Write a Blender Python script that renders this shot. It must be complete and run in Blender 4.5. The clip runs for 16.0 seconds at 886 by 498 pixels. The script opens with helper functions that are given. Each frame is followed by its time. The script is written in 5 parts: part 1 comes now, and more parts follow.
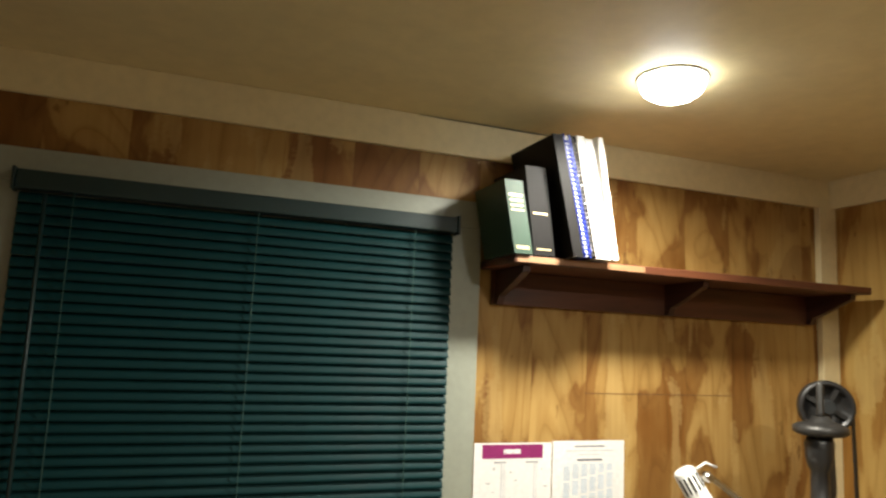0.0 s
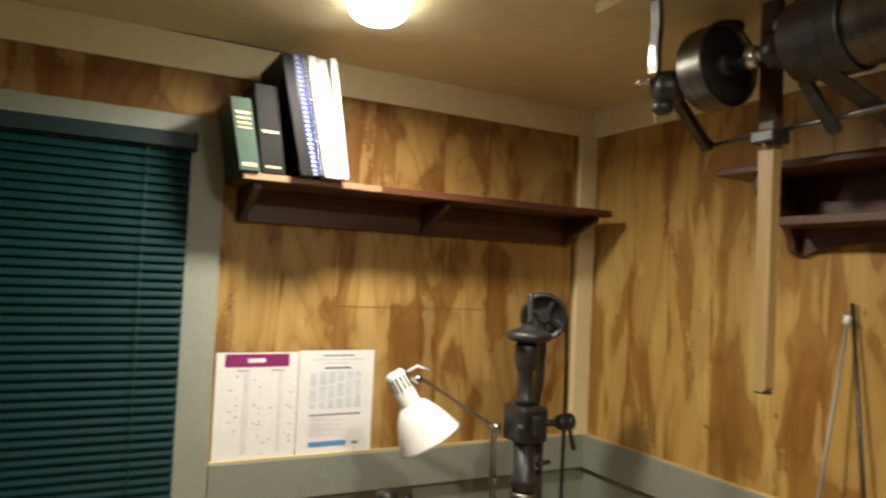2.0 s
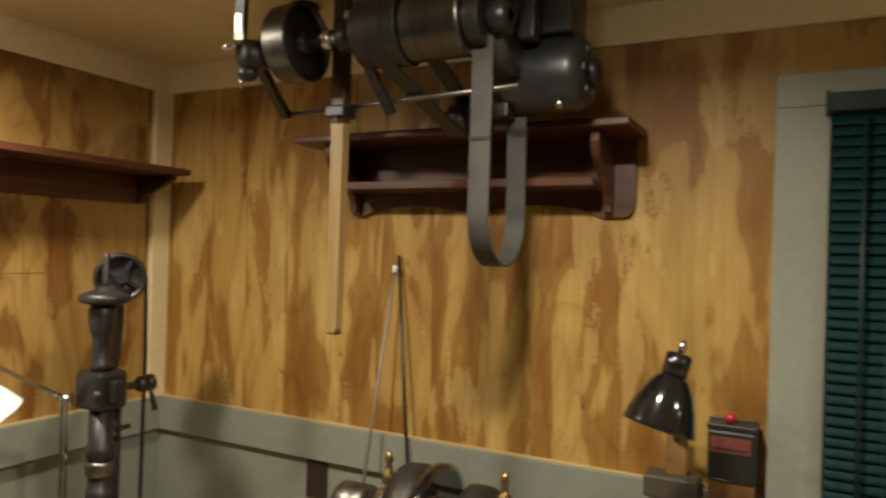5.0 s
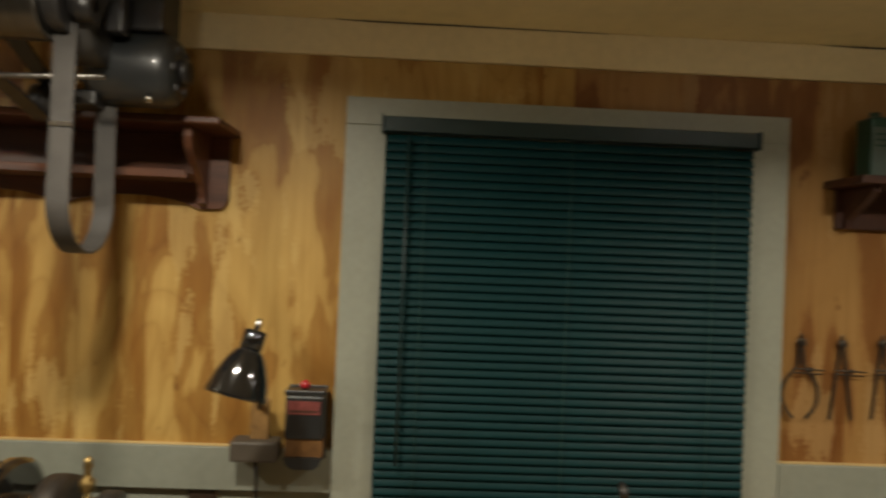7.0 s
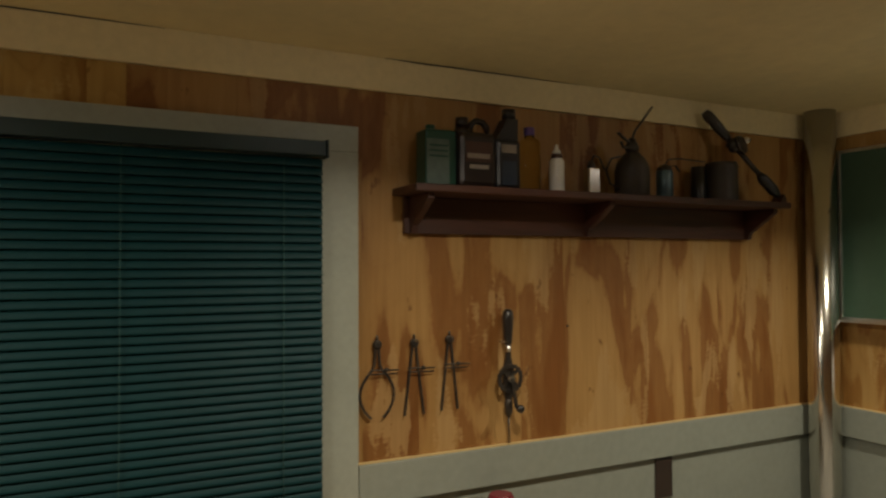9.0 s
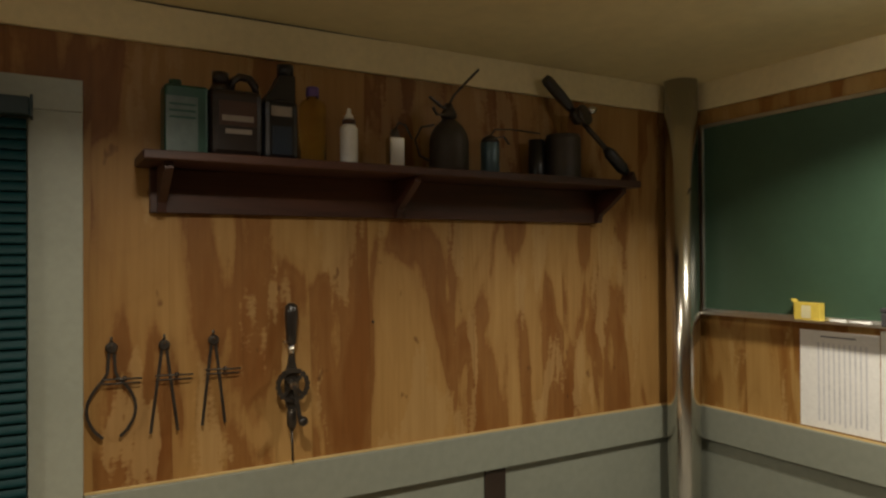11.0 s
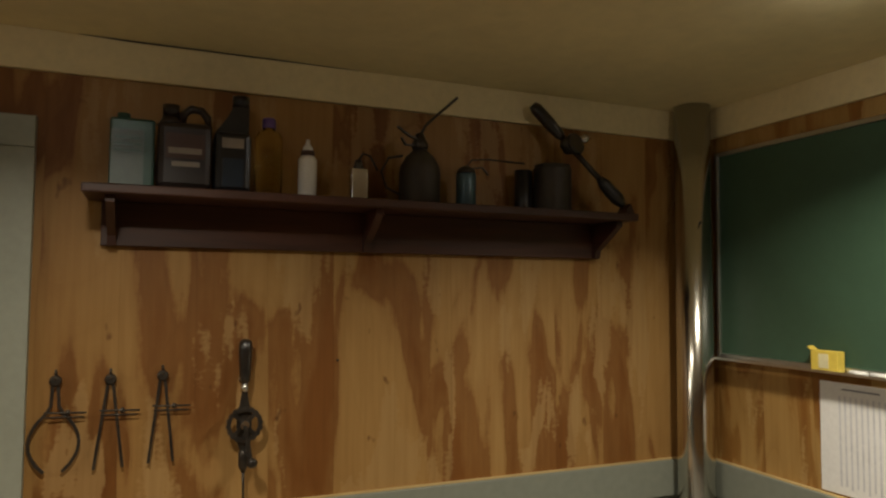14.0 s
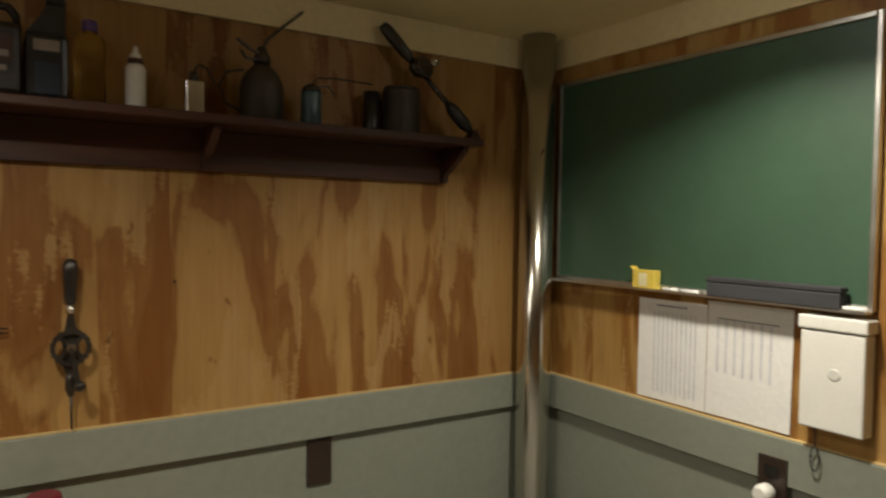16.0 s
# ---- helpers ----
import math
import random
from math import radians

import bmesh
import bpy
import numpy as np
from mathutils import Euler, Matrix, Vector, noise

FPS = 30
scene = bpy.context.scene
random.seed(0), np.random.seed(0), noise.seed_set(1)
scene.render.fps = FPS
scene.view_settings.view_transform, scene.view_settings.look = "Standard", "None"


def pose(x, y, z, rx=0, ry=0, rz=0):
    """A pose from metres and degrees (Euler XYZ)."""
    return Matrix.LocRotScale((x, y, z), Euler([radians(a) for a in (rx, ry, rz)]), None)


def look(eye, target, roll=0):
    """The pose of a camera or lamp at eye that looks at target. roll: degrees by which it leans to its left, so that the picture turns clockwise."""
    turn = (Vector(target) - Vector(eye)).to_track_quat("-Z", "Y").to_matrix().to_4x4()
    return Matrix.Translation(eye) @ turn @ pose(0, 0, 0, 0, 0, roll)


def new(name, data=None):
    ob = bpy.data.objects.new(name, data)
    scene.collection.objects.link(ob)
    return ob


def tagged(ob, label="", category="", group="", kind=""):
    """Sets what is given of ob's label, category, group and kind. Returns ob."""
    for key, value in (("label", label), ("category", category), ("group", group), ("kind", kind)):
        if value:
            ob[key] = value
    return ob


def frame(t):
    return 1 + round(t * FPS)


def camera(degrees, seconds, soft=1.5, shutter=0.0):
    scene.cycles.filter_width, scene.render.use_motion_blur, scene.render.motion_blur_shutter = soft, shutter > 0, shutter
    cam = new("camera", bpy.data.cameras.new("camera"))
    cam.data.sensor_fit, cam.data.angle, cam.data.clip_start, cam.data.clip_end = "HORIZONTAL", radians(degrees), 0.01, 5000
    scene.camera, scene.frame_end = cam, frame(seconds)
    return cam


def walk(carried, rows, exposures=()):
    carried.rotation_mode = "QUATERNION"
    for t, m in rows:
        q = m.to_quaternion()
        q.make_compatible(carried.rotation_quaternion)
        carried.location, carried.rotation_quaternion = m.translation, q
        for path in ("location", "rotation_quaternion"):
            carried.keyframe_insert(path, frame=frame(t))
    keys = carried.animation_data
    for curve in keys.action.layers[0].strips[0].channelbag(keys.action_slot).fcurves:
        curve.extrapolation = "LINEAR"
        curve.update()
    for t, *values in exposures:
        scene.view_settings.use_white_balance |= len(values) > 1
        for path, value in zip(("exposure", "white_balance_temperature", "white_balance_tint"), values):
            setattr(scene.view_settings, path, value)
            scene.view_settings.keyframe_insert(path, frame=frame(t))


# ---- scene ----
cam = camera(65.0, 16.0, soft=2.3, shutter=0.5)
PATH = [
    (0, (0.1018, 0.0285, 1.5118), (0.7958, 1.8852, 1.7785), 2.55),
    (0.5, (0.1377, -0.0126, 1.5046), (0.8996, 1.8176, 1.7692), 2.27),
    (1, (0.2359, -0.0744, 1.5060), (1.0462, 1.7410, 1.7245), 2.44),
    (1.5, (0.3685, -0.1586, 1.4971), (1.2150, 1.6490, 1.6227), 3.35),
    (2, (0.4725, -0.2142, 1.4942), (1.4054, 1.5532, 1.5720), 2.62),
    (2.5, (0.5050, -0.2090, 1.4928), (1.6478, 1.4315, 1.5438), 2.35),
    (3, (0.4930, -0.1808, 1.4910), (1.7941, 1.3380, 1.5106), 2.33),
    (3.2, (0.4908, -0.1738, 1.4873), (1.8271, 1.3142, 1.5015), 2.36),
    (5.3, (0.3373, -0.2452, 1.4859), (2.1867, 0.5162, 1.4830), 1.89),
    (5.5, (0.3037, -0.2310, 1.4880), (2.1934, 0.4237, 1.4732), 2.10),
    (6, (0.2513, -0.2533, 1.4885), (2.2013, 0.1909, 1.4754), 2.26),
    (6.5, (0.2362, -0.3056, 1.4793), (2.2252, -0.0970, 1.4998), 2.44),
    (7, (0.2410, -0.3791, 1.4850), (2.2395, -0.4526, 1.5075), 2.38),
    (7.5, (0.2398, -0.4527, 1.4795), (2.1964, -0.8657, 1.5113), 1.79),
    (8, (0.2402, -0.5342, 1.5092), (2.1129, -1.2363, 1.5197), 1.04),
    (8.5, (0.2595, -0.6300, 1.5105), (2.0764, -1.4653, 1.5441), 0.12),
    (9, (0.2569, -0.7176, 1.5122), (2.0510, -1.6002, 1.5603), -0.23),
    (9.5, (0.2500, -0.8250, 1.5037), (2.0183, -1.7588, 1.5359), 0.40),
    (10, (0.2883, -0.9540, 1.4940), (1.9834, -2.0154, 1.4860), -0.12),
    (10.2, (0.3233, -1.0131, 1.4924), (1.9948, -2.1113, 1.4924), -0.11),
    (12.3, (0.3049, -1.5287, 1.5053), (2.1715, -2.2400, 1.6040), -0.67),
    (12.5, (0.2925, -1.5437, 1.5034), (2.1624, -2.2450, 1.6106), -0.53),
    (13, (0.2735, -1.5575, 1.5043), (2.1417, -2.2607, 1.6285), 0.02),
    (13.5, (0.2742, -1.5541, 1.5101), (2.1285, -2.2932, 1.6353), 0.42),
    (14, (0.2716, -1.5661, 1.5095), (2.1137, -2.3369, 1.6224), 0.37),
    (14.5, (0.2661, -1.5814, 1.5079), (2.0893, -2.3985, 1.5979), 0.17),
    (15, (0.2444, -1.6122, 1.5054), (2.0481, -2.4749, 1.5573), 0.09),
    (15.5, (0.2285, -1.6332, 1.4967), (1.9894, -2.5813, 1.4818), 0.44),
    (16, (0.2230, -1.6338, 1.4770), (1.9018, -2.7183, 1.4048), 0.87),
]
walk(cam, [(t, look(eye, target, roll)) for t, eye, target, roll in PATH],
     exposures=[(0.0, 0.1, 6050, 8), (1.0, 0.02, 6050, 8), (2.5, -0.25, 6350, 10), (3.2, -0.25, 6400, 10), (5.5, -0.18, 6500, 10), (7.5, -0.25, 6500, 10), (10.0, -0.42, 6500, 10), (12.5, -0.55, 6500, 10), (14.5, -0.55, 6500, 10), (16.0, -0.45, 6350, 9)])

# ---- room measures ----
NORTH, EAST, SOUTH, WEST = 1.64, 2.016, -3.187, -1.25
CEIL, TOP, RAIL, RAIL_LOW = 2.075, 1.984, 0.989, 0.882
WIN_A = (-0.220, 0.716, 0.62, 1.796)   # x0, x1, z0, z1 of the opening in the north wall
WIN_B = (-1.225, -0.287, 0.62, 1.808)  # y0, y1, z0, z1 of the opening in the east wall

# ---- world: night outside ----
world = bpy.data.worlds.new("night")
scene.world = world
world.use_nodes = True
world.node_tree.nodes["Background"].inputs[0].default_value = (0.004, 0.005, 0.008, 1)
world.node_tree.nodes["Background"].inputs[1].default_value = 1.0

LAMPS = [(1.015, 1.159, 18.5, 168), (1.06, 0.10, 19.0, 168), (1.08, -1.42, 13.0, 150), (1.061, -2.70, 15.5, 138)]  # recessed ceiling lights: x, y, watts, spread
LAMP_COLOUR = (1.0, 0.91, 0.74)


# ---- materials ----
def material(name):
    m = bpy.data.materials.new(name)
    m.use_nodes = True
    nt = m.node_tree
    return m, nt.nodes, nt.links, nt.nodes["Principled BSDF"]


def ramp(nodes, links, src, stops):
    r = nodes.new("ShaderNodeValToRGB")
    while len(r.color_ramp.elements) < len(stops):
        r.color_ramp.elements.new(0.5)
    for e, (p, c) in zip(r.color_ramp.elements, stops):
        e.position, e.color = p, (*c, 1)
    links.new(src, r.inputs[0])
    return r.outputs[0]


def noise_tex(nodes, links, scale, detail=4, stretch=(1, 1, 1), rough=0.55, distortion=0.0, shift=(0, 0, 0)):
    c = nodes.new("ShaderNodeTexCoord")
    mp = nodes.new("ShaderNodeMapping")
    mp.inputs["Scale"].default_value = stretch
    mp.inputs["Location"].default_value = shift
    n = nodes.new("ShaderNodeTexNoise")
    n.inputs["Scale"].default_value, n.inputs["Detail"].default_value = scale, detail
    n.inputs["Roughness"].default_value, n.inputs["Distortion"].default_value = rough, distortion
    links.new(c.outputs["Object"], mp.inputs[0])
    links.new(mp.outputs[0], n.inputs[0])
    return n.outputs["Fac"]


def mix(nodes, links, kind, fac, a, b):
    n = nodes.new("ShaderNodeMix")
    n.data_type, n.blend_type = "RGBA", kind
    for sock, v in ((n.inputs[0], fac), (n.inputs[6], a), (n.inputs[7], b)):
        if hasattr(v, "links"):
            links.new(v, sock)
        else:
            sock.default_value = v if isinstance(v, float) else (*v, 1)
    return n.outputs[2]


def bump(nodes, links, bsdf, height, strength, distance=0.002):
    b = nodes.new("ShaderNodeBump")
    b.inputs["Strength"].default_value, b.inputs["Distance"].default_value = strength, distance
    links.new(height, b.inputs["Height"])
    links.new(b.outputs[0], bsdf.inputs["Normal"])


def plain(name, colour, rough=0.5, metal=0.0, vary=0.15, scale=14.0, bumpy=0.1, coat=0.0, stretch=(1, 1, 1)):
    """A surface of one colour with large blotches, fine grain and slight relief."""
    m, n, l, b = material(name)
    big = noise_tex(n, l, scale, 4, stretch)
    fine = noise_tex(n, l, scale * 14, 3, stretch)
    lo, hi = tuple(c * (1 - vary) for c in colour), tuple(min(1, c * (1 + vary)) for c in colour)
    col = ramp(n, l, big, [(0.3, lo), (0.7, hi)])
    col = mix(n, l, "MULTIPLY", 0.35, col, ramp(n, l, fine, [(0.3, (0.75, 0.75, 0.75)), (0.7, (1, 1, 1))]))
    l.new(col, b.inputs["Base Color"])
    rr = n.new("ShaderNodeMapRange")
    rr.inputs[3].default_value, rr.inputs[4].default_value = max(0.03, rough - 0.08), min(1, rough + 0.1)
    l.new(big, rr.inputs[0])
    l.new(rr.outputs[0], b.inputs["Roughness"])
    b.inputs["Metallic"].default_value, b.inputs["Coat Weight"].default_value = metal, coat
    if bumpy:
        bump(n, l, b, fine, bumpy)
    return m


def plywood(name, across, seed=0.0, light=(0.52, 0.335, 0.11), brown=(0.66, 0.50, 0.33), patch=(5.5, 0.36, 0.50), pale=0.6, rings=0.35, strips=0.4):
    """Stained construction plywood: veneer strips, ragged brown patches, flame rings, pale scrapes and grain. across: x or y.
    patch: patches to the metre, how tall they are drawn out, and the share left light."""
    m, n, l, b = material(name)
    c = n.new("ShaderNodeTexCoord")
    sep = n.new("ShaderNodeSeparateXYZ")
    l.new(c.outputs["Object"], sep.inputs[0])
    side = sep.outputs["X" if across == "x" else "Y"]

    def calc(op, x, y, z=None):
        q = n.new("ShaderNodeMath")
        q.operation = op
        for sock, v in zip(q.inputs, (x, y, z)):
            if v is None:
                continue
            if hasattr(v, "links"):
                l.new(v, sock)
            else:
                sock.default_value = v
        return q.outputs[0]

    def field(scale, tall, detail, rough, twist, depth):
        """Noise over the sheet, drawn out upwards; depth picks another slice of it."""
        comb = n.new("ShaderNodeCombineXYZ")
        l.new(side, comb.inputs[0])
        if hasattr(depth, "links"):
            l.new(depth, comb.inputs[1])
        else:
            comb.inputs[1].default_value = depth
        l.new(calc("MULTIPLY", sep.outputs["Z"], tall), comb.inputs[2])
        t = n.new("ShaderNodeTexNoise")
        t.inputs["Scale"].default_value, t.inputs["Detail"].default_value = scale, detail
        t.inputs["Roughness"].default_value, t.inputs["Distortion"].default_value = rough, twist
        l.new(comb.outputs[0], t.inputs["Vector"])
        return t.outputs["Fac"]

    # veneer strips with a tone and a figure of their own
    wob = field(0.9, 1.0, 2, 0.5, 0.0, seed)
    wide = calc("MULTIPLY", calc("MULTIPLY_ADD", wob, 0.06, side), 6.1)
    cell = calc("FLOOR", wide, 0.0)
    wn = n.new("ShaderNodeTexWhiteNoise")
    wn.noise_dimensions = "1D"
    l.new(calc("ADD", cell, seed + 0.37), wn.inputs["W"])
    slice_ = calc("MULTIPLY_ADD", wn.outputs["Value"], 0.35, seed)
    # slow drift between straw and honey
    drift = field(2.6, 0.5, 3, 0.5, 0.4, seed + 4.0)
    col = ramp(n, l, drift, [(0.33, tuple(q * w for q, w in zip(light, (0.86, 0.80, 0.72)))), (0.66, tuple(min(1, q * 1.06) for q in light))])
    # ragged brown patches: broad figure, torn by a finer one
    broad = field(patch[0], patch[1], 2.5, 0.5, 0.55, slice_)
    torn = field(30.0, 0.22, 4, 0.6, 0.0, seed + 9.0)
    nick = field(70.0, 1.4, 2, 0.5, 0.0, seed + 2.0)
    edge = calc("MULTIPLY_ADD", torn, 0.16, calc("MULTIPLY_ADD", nick, 0.025, broad))
    level = patch[2] + 0.0925
    mask = ramp(n, l, edge, [(level - 0.13, (1, 1, 1)), (level - 0.05, (0.76, 0.76, 0.76)), (level - 0.018, (0.84, 0.84, 0.84)), (level + 0.020, (0.20, 0.20, 0.20)), (level + 0.09, (0, 0, 0))])
    col = mix(n, l, "MULTIPLY", mask, col, brown)
    # flame rings along the slow figure
    ring = calc("FRACT", calc("MULTIPLY", field(2.4, 0.30, 2, 0.45, 0.9, slice_), 13.0), 0.0)
    col = mix(n, l, "MULTIPLY", rings, col, ramp(n, l, ring, [(0.0, (0.62, 0.52, 0.40)), (0.16, (0.94, 0.92, 0.88)), (0.6, (1, 1, 1)), (1.0, (0.80, 0.72, 0.62))]))
    # pale scraped streaks
    scrape = calc("MULTIPLY_ADD", nick, 0.10, field(11.0, 0.22, 3, 0.55, 0.3, seed + 6.0))
    col = mix(n, l, "MIX", calc("MULTIPLY", ramp(n, l, scrape, [(0.625, (0, 0, 0)), (0.66, (1, 1, 1))]), pale), col, tuple(min(1, q * w) for q, w in zip(light, (1.12, 1.2, 1.4))))
    # small dark knots and stops
    spot = field(26.0, 0.5, 2, 0.5, 0.2, seed + 12.0)
    col = mix(n, l, "MULTIPLY", 0.7, col, ramp(n, l, spot, [(0.235, (0.38, 0.28, 0.19)), (0.29, (1, 1, 1))]))
    tone = ramp(n, l, wn.outputs["Value"], [(0.0, (0.80, 0.75, 0.66)), (1.0, (1.0, 1.0, 1.0))])
    col = mix(n, l, "MULTIPLY", strips, col, tone)
    joint = calc("FRACT", wide, 0.0)
    col = mix(n, l, "MULTIPLY", strips, col, ramp(n, l, joint, [(0.0, (0.55, 0.47, 0.38)), (0.010, (0.85, 0.82, 0.77)), (0.022, (1, 1, 1))]))
    grain = noise_tex(n, l, 70, 3, (1, 1, 0.05), shift=(seed, 0, 0))
    col = mix(n, l, "MULTIPLY", 0.35, col, ramp(n, l, grain, [(0.35, (0.74, 0.68, 0.60)), (0.6, (1, 1, 1))]))
    l.new(col, b.inputs["Base Color"])
    b.inputs["Roughness"].default_value = 0.52
    b.inputs["Specular IOR Level"].default_value = 0.3
    bump(n, l, b, grain, 0.15, 0.001)
    return m


def wood(name, light, dark, rough=0.4, stretch=(1, 1, 1), coat=0.15):
    m, n, l, b = material(name)
    g = noise_tex(n, l, 26, 5, stretch, 0.6, 0.6)
    big = noise_tex(n, l, 6, 3, stretch)
    col = ramp(n, l, g, [(0.3, dark), (0.65, light)])
    col = mix(n, l, "MULTIPLY", 0.5, col, ramp(n, l, big, [(0.3, (0.6, 0.55, 0.5)), (0.7, (1, 1, 1))]))
    l.new(col, b.inputs["Base Color"])
    b.inputs["Roughness"].default_value, b.inputs["Coat Weight"].default_value = rough, coat
    bump(n, l, b, g, 0.12, 0.001)
    return m


PLY_N = plywood("plywood_north", "x", 3.1, light=(0.44, 0.285, 0.094), brown=(0.48, 0.335, 0.21), patch=(5.4, 0.55, 0.495), pale=0.4, rings=0.7, strips=0.35)
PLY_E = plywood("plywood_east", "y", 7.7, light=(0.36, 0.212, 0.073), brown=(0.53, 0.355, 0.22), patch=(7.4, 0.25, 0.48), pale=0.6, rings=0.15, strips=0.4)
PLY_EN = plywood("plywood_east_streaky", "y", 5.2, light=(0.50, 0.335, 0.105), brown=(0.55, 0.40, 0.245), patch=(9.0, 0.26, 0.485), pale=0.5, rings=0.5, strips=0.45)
PLY_S = plywood("plywood_south", "x", 12.4, light=(0.42, 0.26, 0.088), brown=(0.62, 0.46, 0.30), patch=(9.0, 0.24, 0.485))
GREY = plain("grey_green_paint", (0.235, 0.25, 0.205), 0.45, vary=0.05, scale=3, bumpy=0.12)
TRIM = plain("pale_grey_paint", (0.29, 0.305, 0.25), 0.45, vary=0.06, scale=4, bumpy=0.12)
CREAM = plain("cream_paint", (0.74, 0.625, 0.36), 0.55, vary=0.05, scale=3, bumpy=0.15)
CEILING = plain("ceiling_paint", (0.74, 0.63, 0.36), 0.6, vary=0.07, scale=1.6, bumpy=0.2)
FLOOR = plain("floor_paint", (0.30, 0.28, 0.24), 0.6, vary=0.2, scale=3)
SLAT = plain("green_slat_enamel", (0.0016, 0.028, 0.031), 0.55, vary=0.1, scale=9, bumpy=0.03)
SLAT.node_tree.nodes["Principled BSDF"].inputs["Specular IOR Level"].default_value = 0.2
SLAT_DARK = plain("dark_green_plastic", (0.005, 0.022, 0.023), 0.45, vary=0.1)
CORD = plain("green_cord", (0.02, 0.06, 0.05), 0.8)
# bracket tone (wedge too): shade below the shelf boards is darkened into the colour
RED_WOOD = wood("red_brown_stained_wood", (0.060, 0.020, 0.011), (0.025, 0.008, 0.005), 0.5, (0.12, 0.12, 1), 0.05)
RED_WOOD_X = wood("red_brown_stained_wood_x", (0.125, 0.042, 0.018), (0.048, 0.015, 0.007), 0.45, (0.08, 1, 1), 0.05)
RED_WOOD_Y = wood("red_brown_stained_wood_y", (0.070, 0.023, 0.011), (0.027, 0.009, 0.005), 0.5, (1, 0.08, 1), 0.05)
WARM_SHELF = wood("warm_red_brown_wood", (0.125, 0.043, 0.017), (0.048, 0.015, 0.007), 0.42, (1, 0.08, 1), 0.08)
ASH = wood("pale_ash_wood", (0.36, 0.245, 0.095), (0.24, 0.145, 0.05), 0.5, (1, 1, 0.05))
BARE_EDGE = wood("bare_plywood_edge", (0.66, 0.49, 0.22), (0.48, 0.33, 0.13), 0.6, (0.1, 0.1, 1), 0)
GLASS, _n, _l, _b = material("window_glass")
_b.inputs["Transmission Weight"].default_value, _b.inputs["Roughness"].default_value = 1.0, 0.02
BLACK_IRON = plain("black_enamelled_iron", (0.014, 0.013, 0.0125), 0.42, 0.0, 0.3, 18, 0.15, coat=0.15)
POLISHED = plain("turned_steel", (0.135, 0.128, 0.115), 0.34, 1.0, 0.25, 9, 0.08, stretch=(1, 8, 1))
DULL_IRON = plain("dull_brown_iron", (0.055, 0.047, 0.040), 0.5, 0.7, 0.3, 12, 0.15)
IRON = plain("oily_grey_iron", (0.055, 0.053, 0.05), 0.42, 0.6, 0.35, 16, 0.2)
GREY_ENAMEL = plain("dark_grey_enamel", (0.016, 0.018, 0.019), 0.4, 0.0, 0.15, 10, 0.05, coat=0.3)
STEEL = plain("bright_steel", (0.62, 0.60, 0.56), 0.24, 1.0, 0.15, 12, 0.05)
WORN_STEEL = plain("worn_turned_steel", (0.20, 0.19, 0.175), 0.36, 1.0, 0.3, 20, 0.15)
BRASS = plain("brass", (0.40, 0.28, 0.11), 0.42, 1.0, 0.2, 20)
CHROME = plain("brushed_pipe_steel", (0.66, 0.64, 0.58), 0.17, 1.0, 0.06, 5, 0.03, stretch=(1, 1, 0.1))
LEATHER = plain("grey_leather_belt", (0.040, 0.036, 0.032), 0.55, 0.0, 0.25, 18, 0.3)
PAPER = plain("white_paper", (0.80, 0.79, 0.77), 0.8, vary=0.02, scale=6, bumpy=0.0)
INK = plain("grey_print", (0.22, 0.22, 0.25), 0.8)
INK_BLUE = plain("pale_blue_print", (0.56, 0.65, 0.75), 0.8)
INK_DEEP = plain("blue_print", (0.10, 0.30, 0.60), 0.8)
MAGENTA = plain("magenta_print", (0.24, 0.012, 0.12), 0.7)
WHITE_ENAMEL = plain("white_enamel", (0.80, 0.79, 0.75), 0.25, vary=0.03, coat=0.3)
BLACK_GLOSS = plain("glossy_black_enamel", (0.008, 0.008, 0.008), 0.08, vary=0.1, bumpy=0, coat=1.0)
BOARD = plain("green_chalkboard", (0.045, 0.092, 0.056), 0.48, vary=0.12, scale=3, bumpy=0.05)
ALUMINIUM = plain("aluminium", (0.70, 0.69, 0.66), 0.35, 1.0, 0.05)
PLATE = plain("brown_outlet_plastic", (0.035, 0.022, 0.016), 0.35)

light_mat, _n, _l, _b = material("lamp_glow")
_b.inputs["Emission Color"].default_value = (1.0, 0.95, 0.86, 1)
_b.inputs["Emission Strength"].default_value = 22.0


# ---- builders ----
def box(bm, x0, x1, y0, y1, z0, z1, bevel=0.0):
    vs = [bm.verts.new((x, y, z)) for x in (x0, x1) for y in (y0, y1) for z in (z0, z1)]
    fs = [bm.faces.new([vs[i] for i in f]) for f in ((0, 1, 3, 2), (4, 6, 7, 5), (0, 4, 5, 1), (2, 3, 7, 6), (0, 2, 6, 4), (1, 5, 7, 3))]
    if bevel:
        es = list({e for f in fs for e in f.edges})
        bmesh.ops.bevel(bm, geom=es, offset=bevel, segments=2, affect="EDGES", profile=0.5)
    return bm


def B(*a, bevel=0.0):
    return box(bmesh.new(), *a, bevel=bevel)


def frame_of(p0, p1):
    d = (Vector(p1) - Vector(p0))
    return Matrix.Translation(p0) @ d.to_track_quat("Z", "Y").to_matrix().to_4x4(), d.length


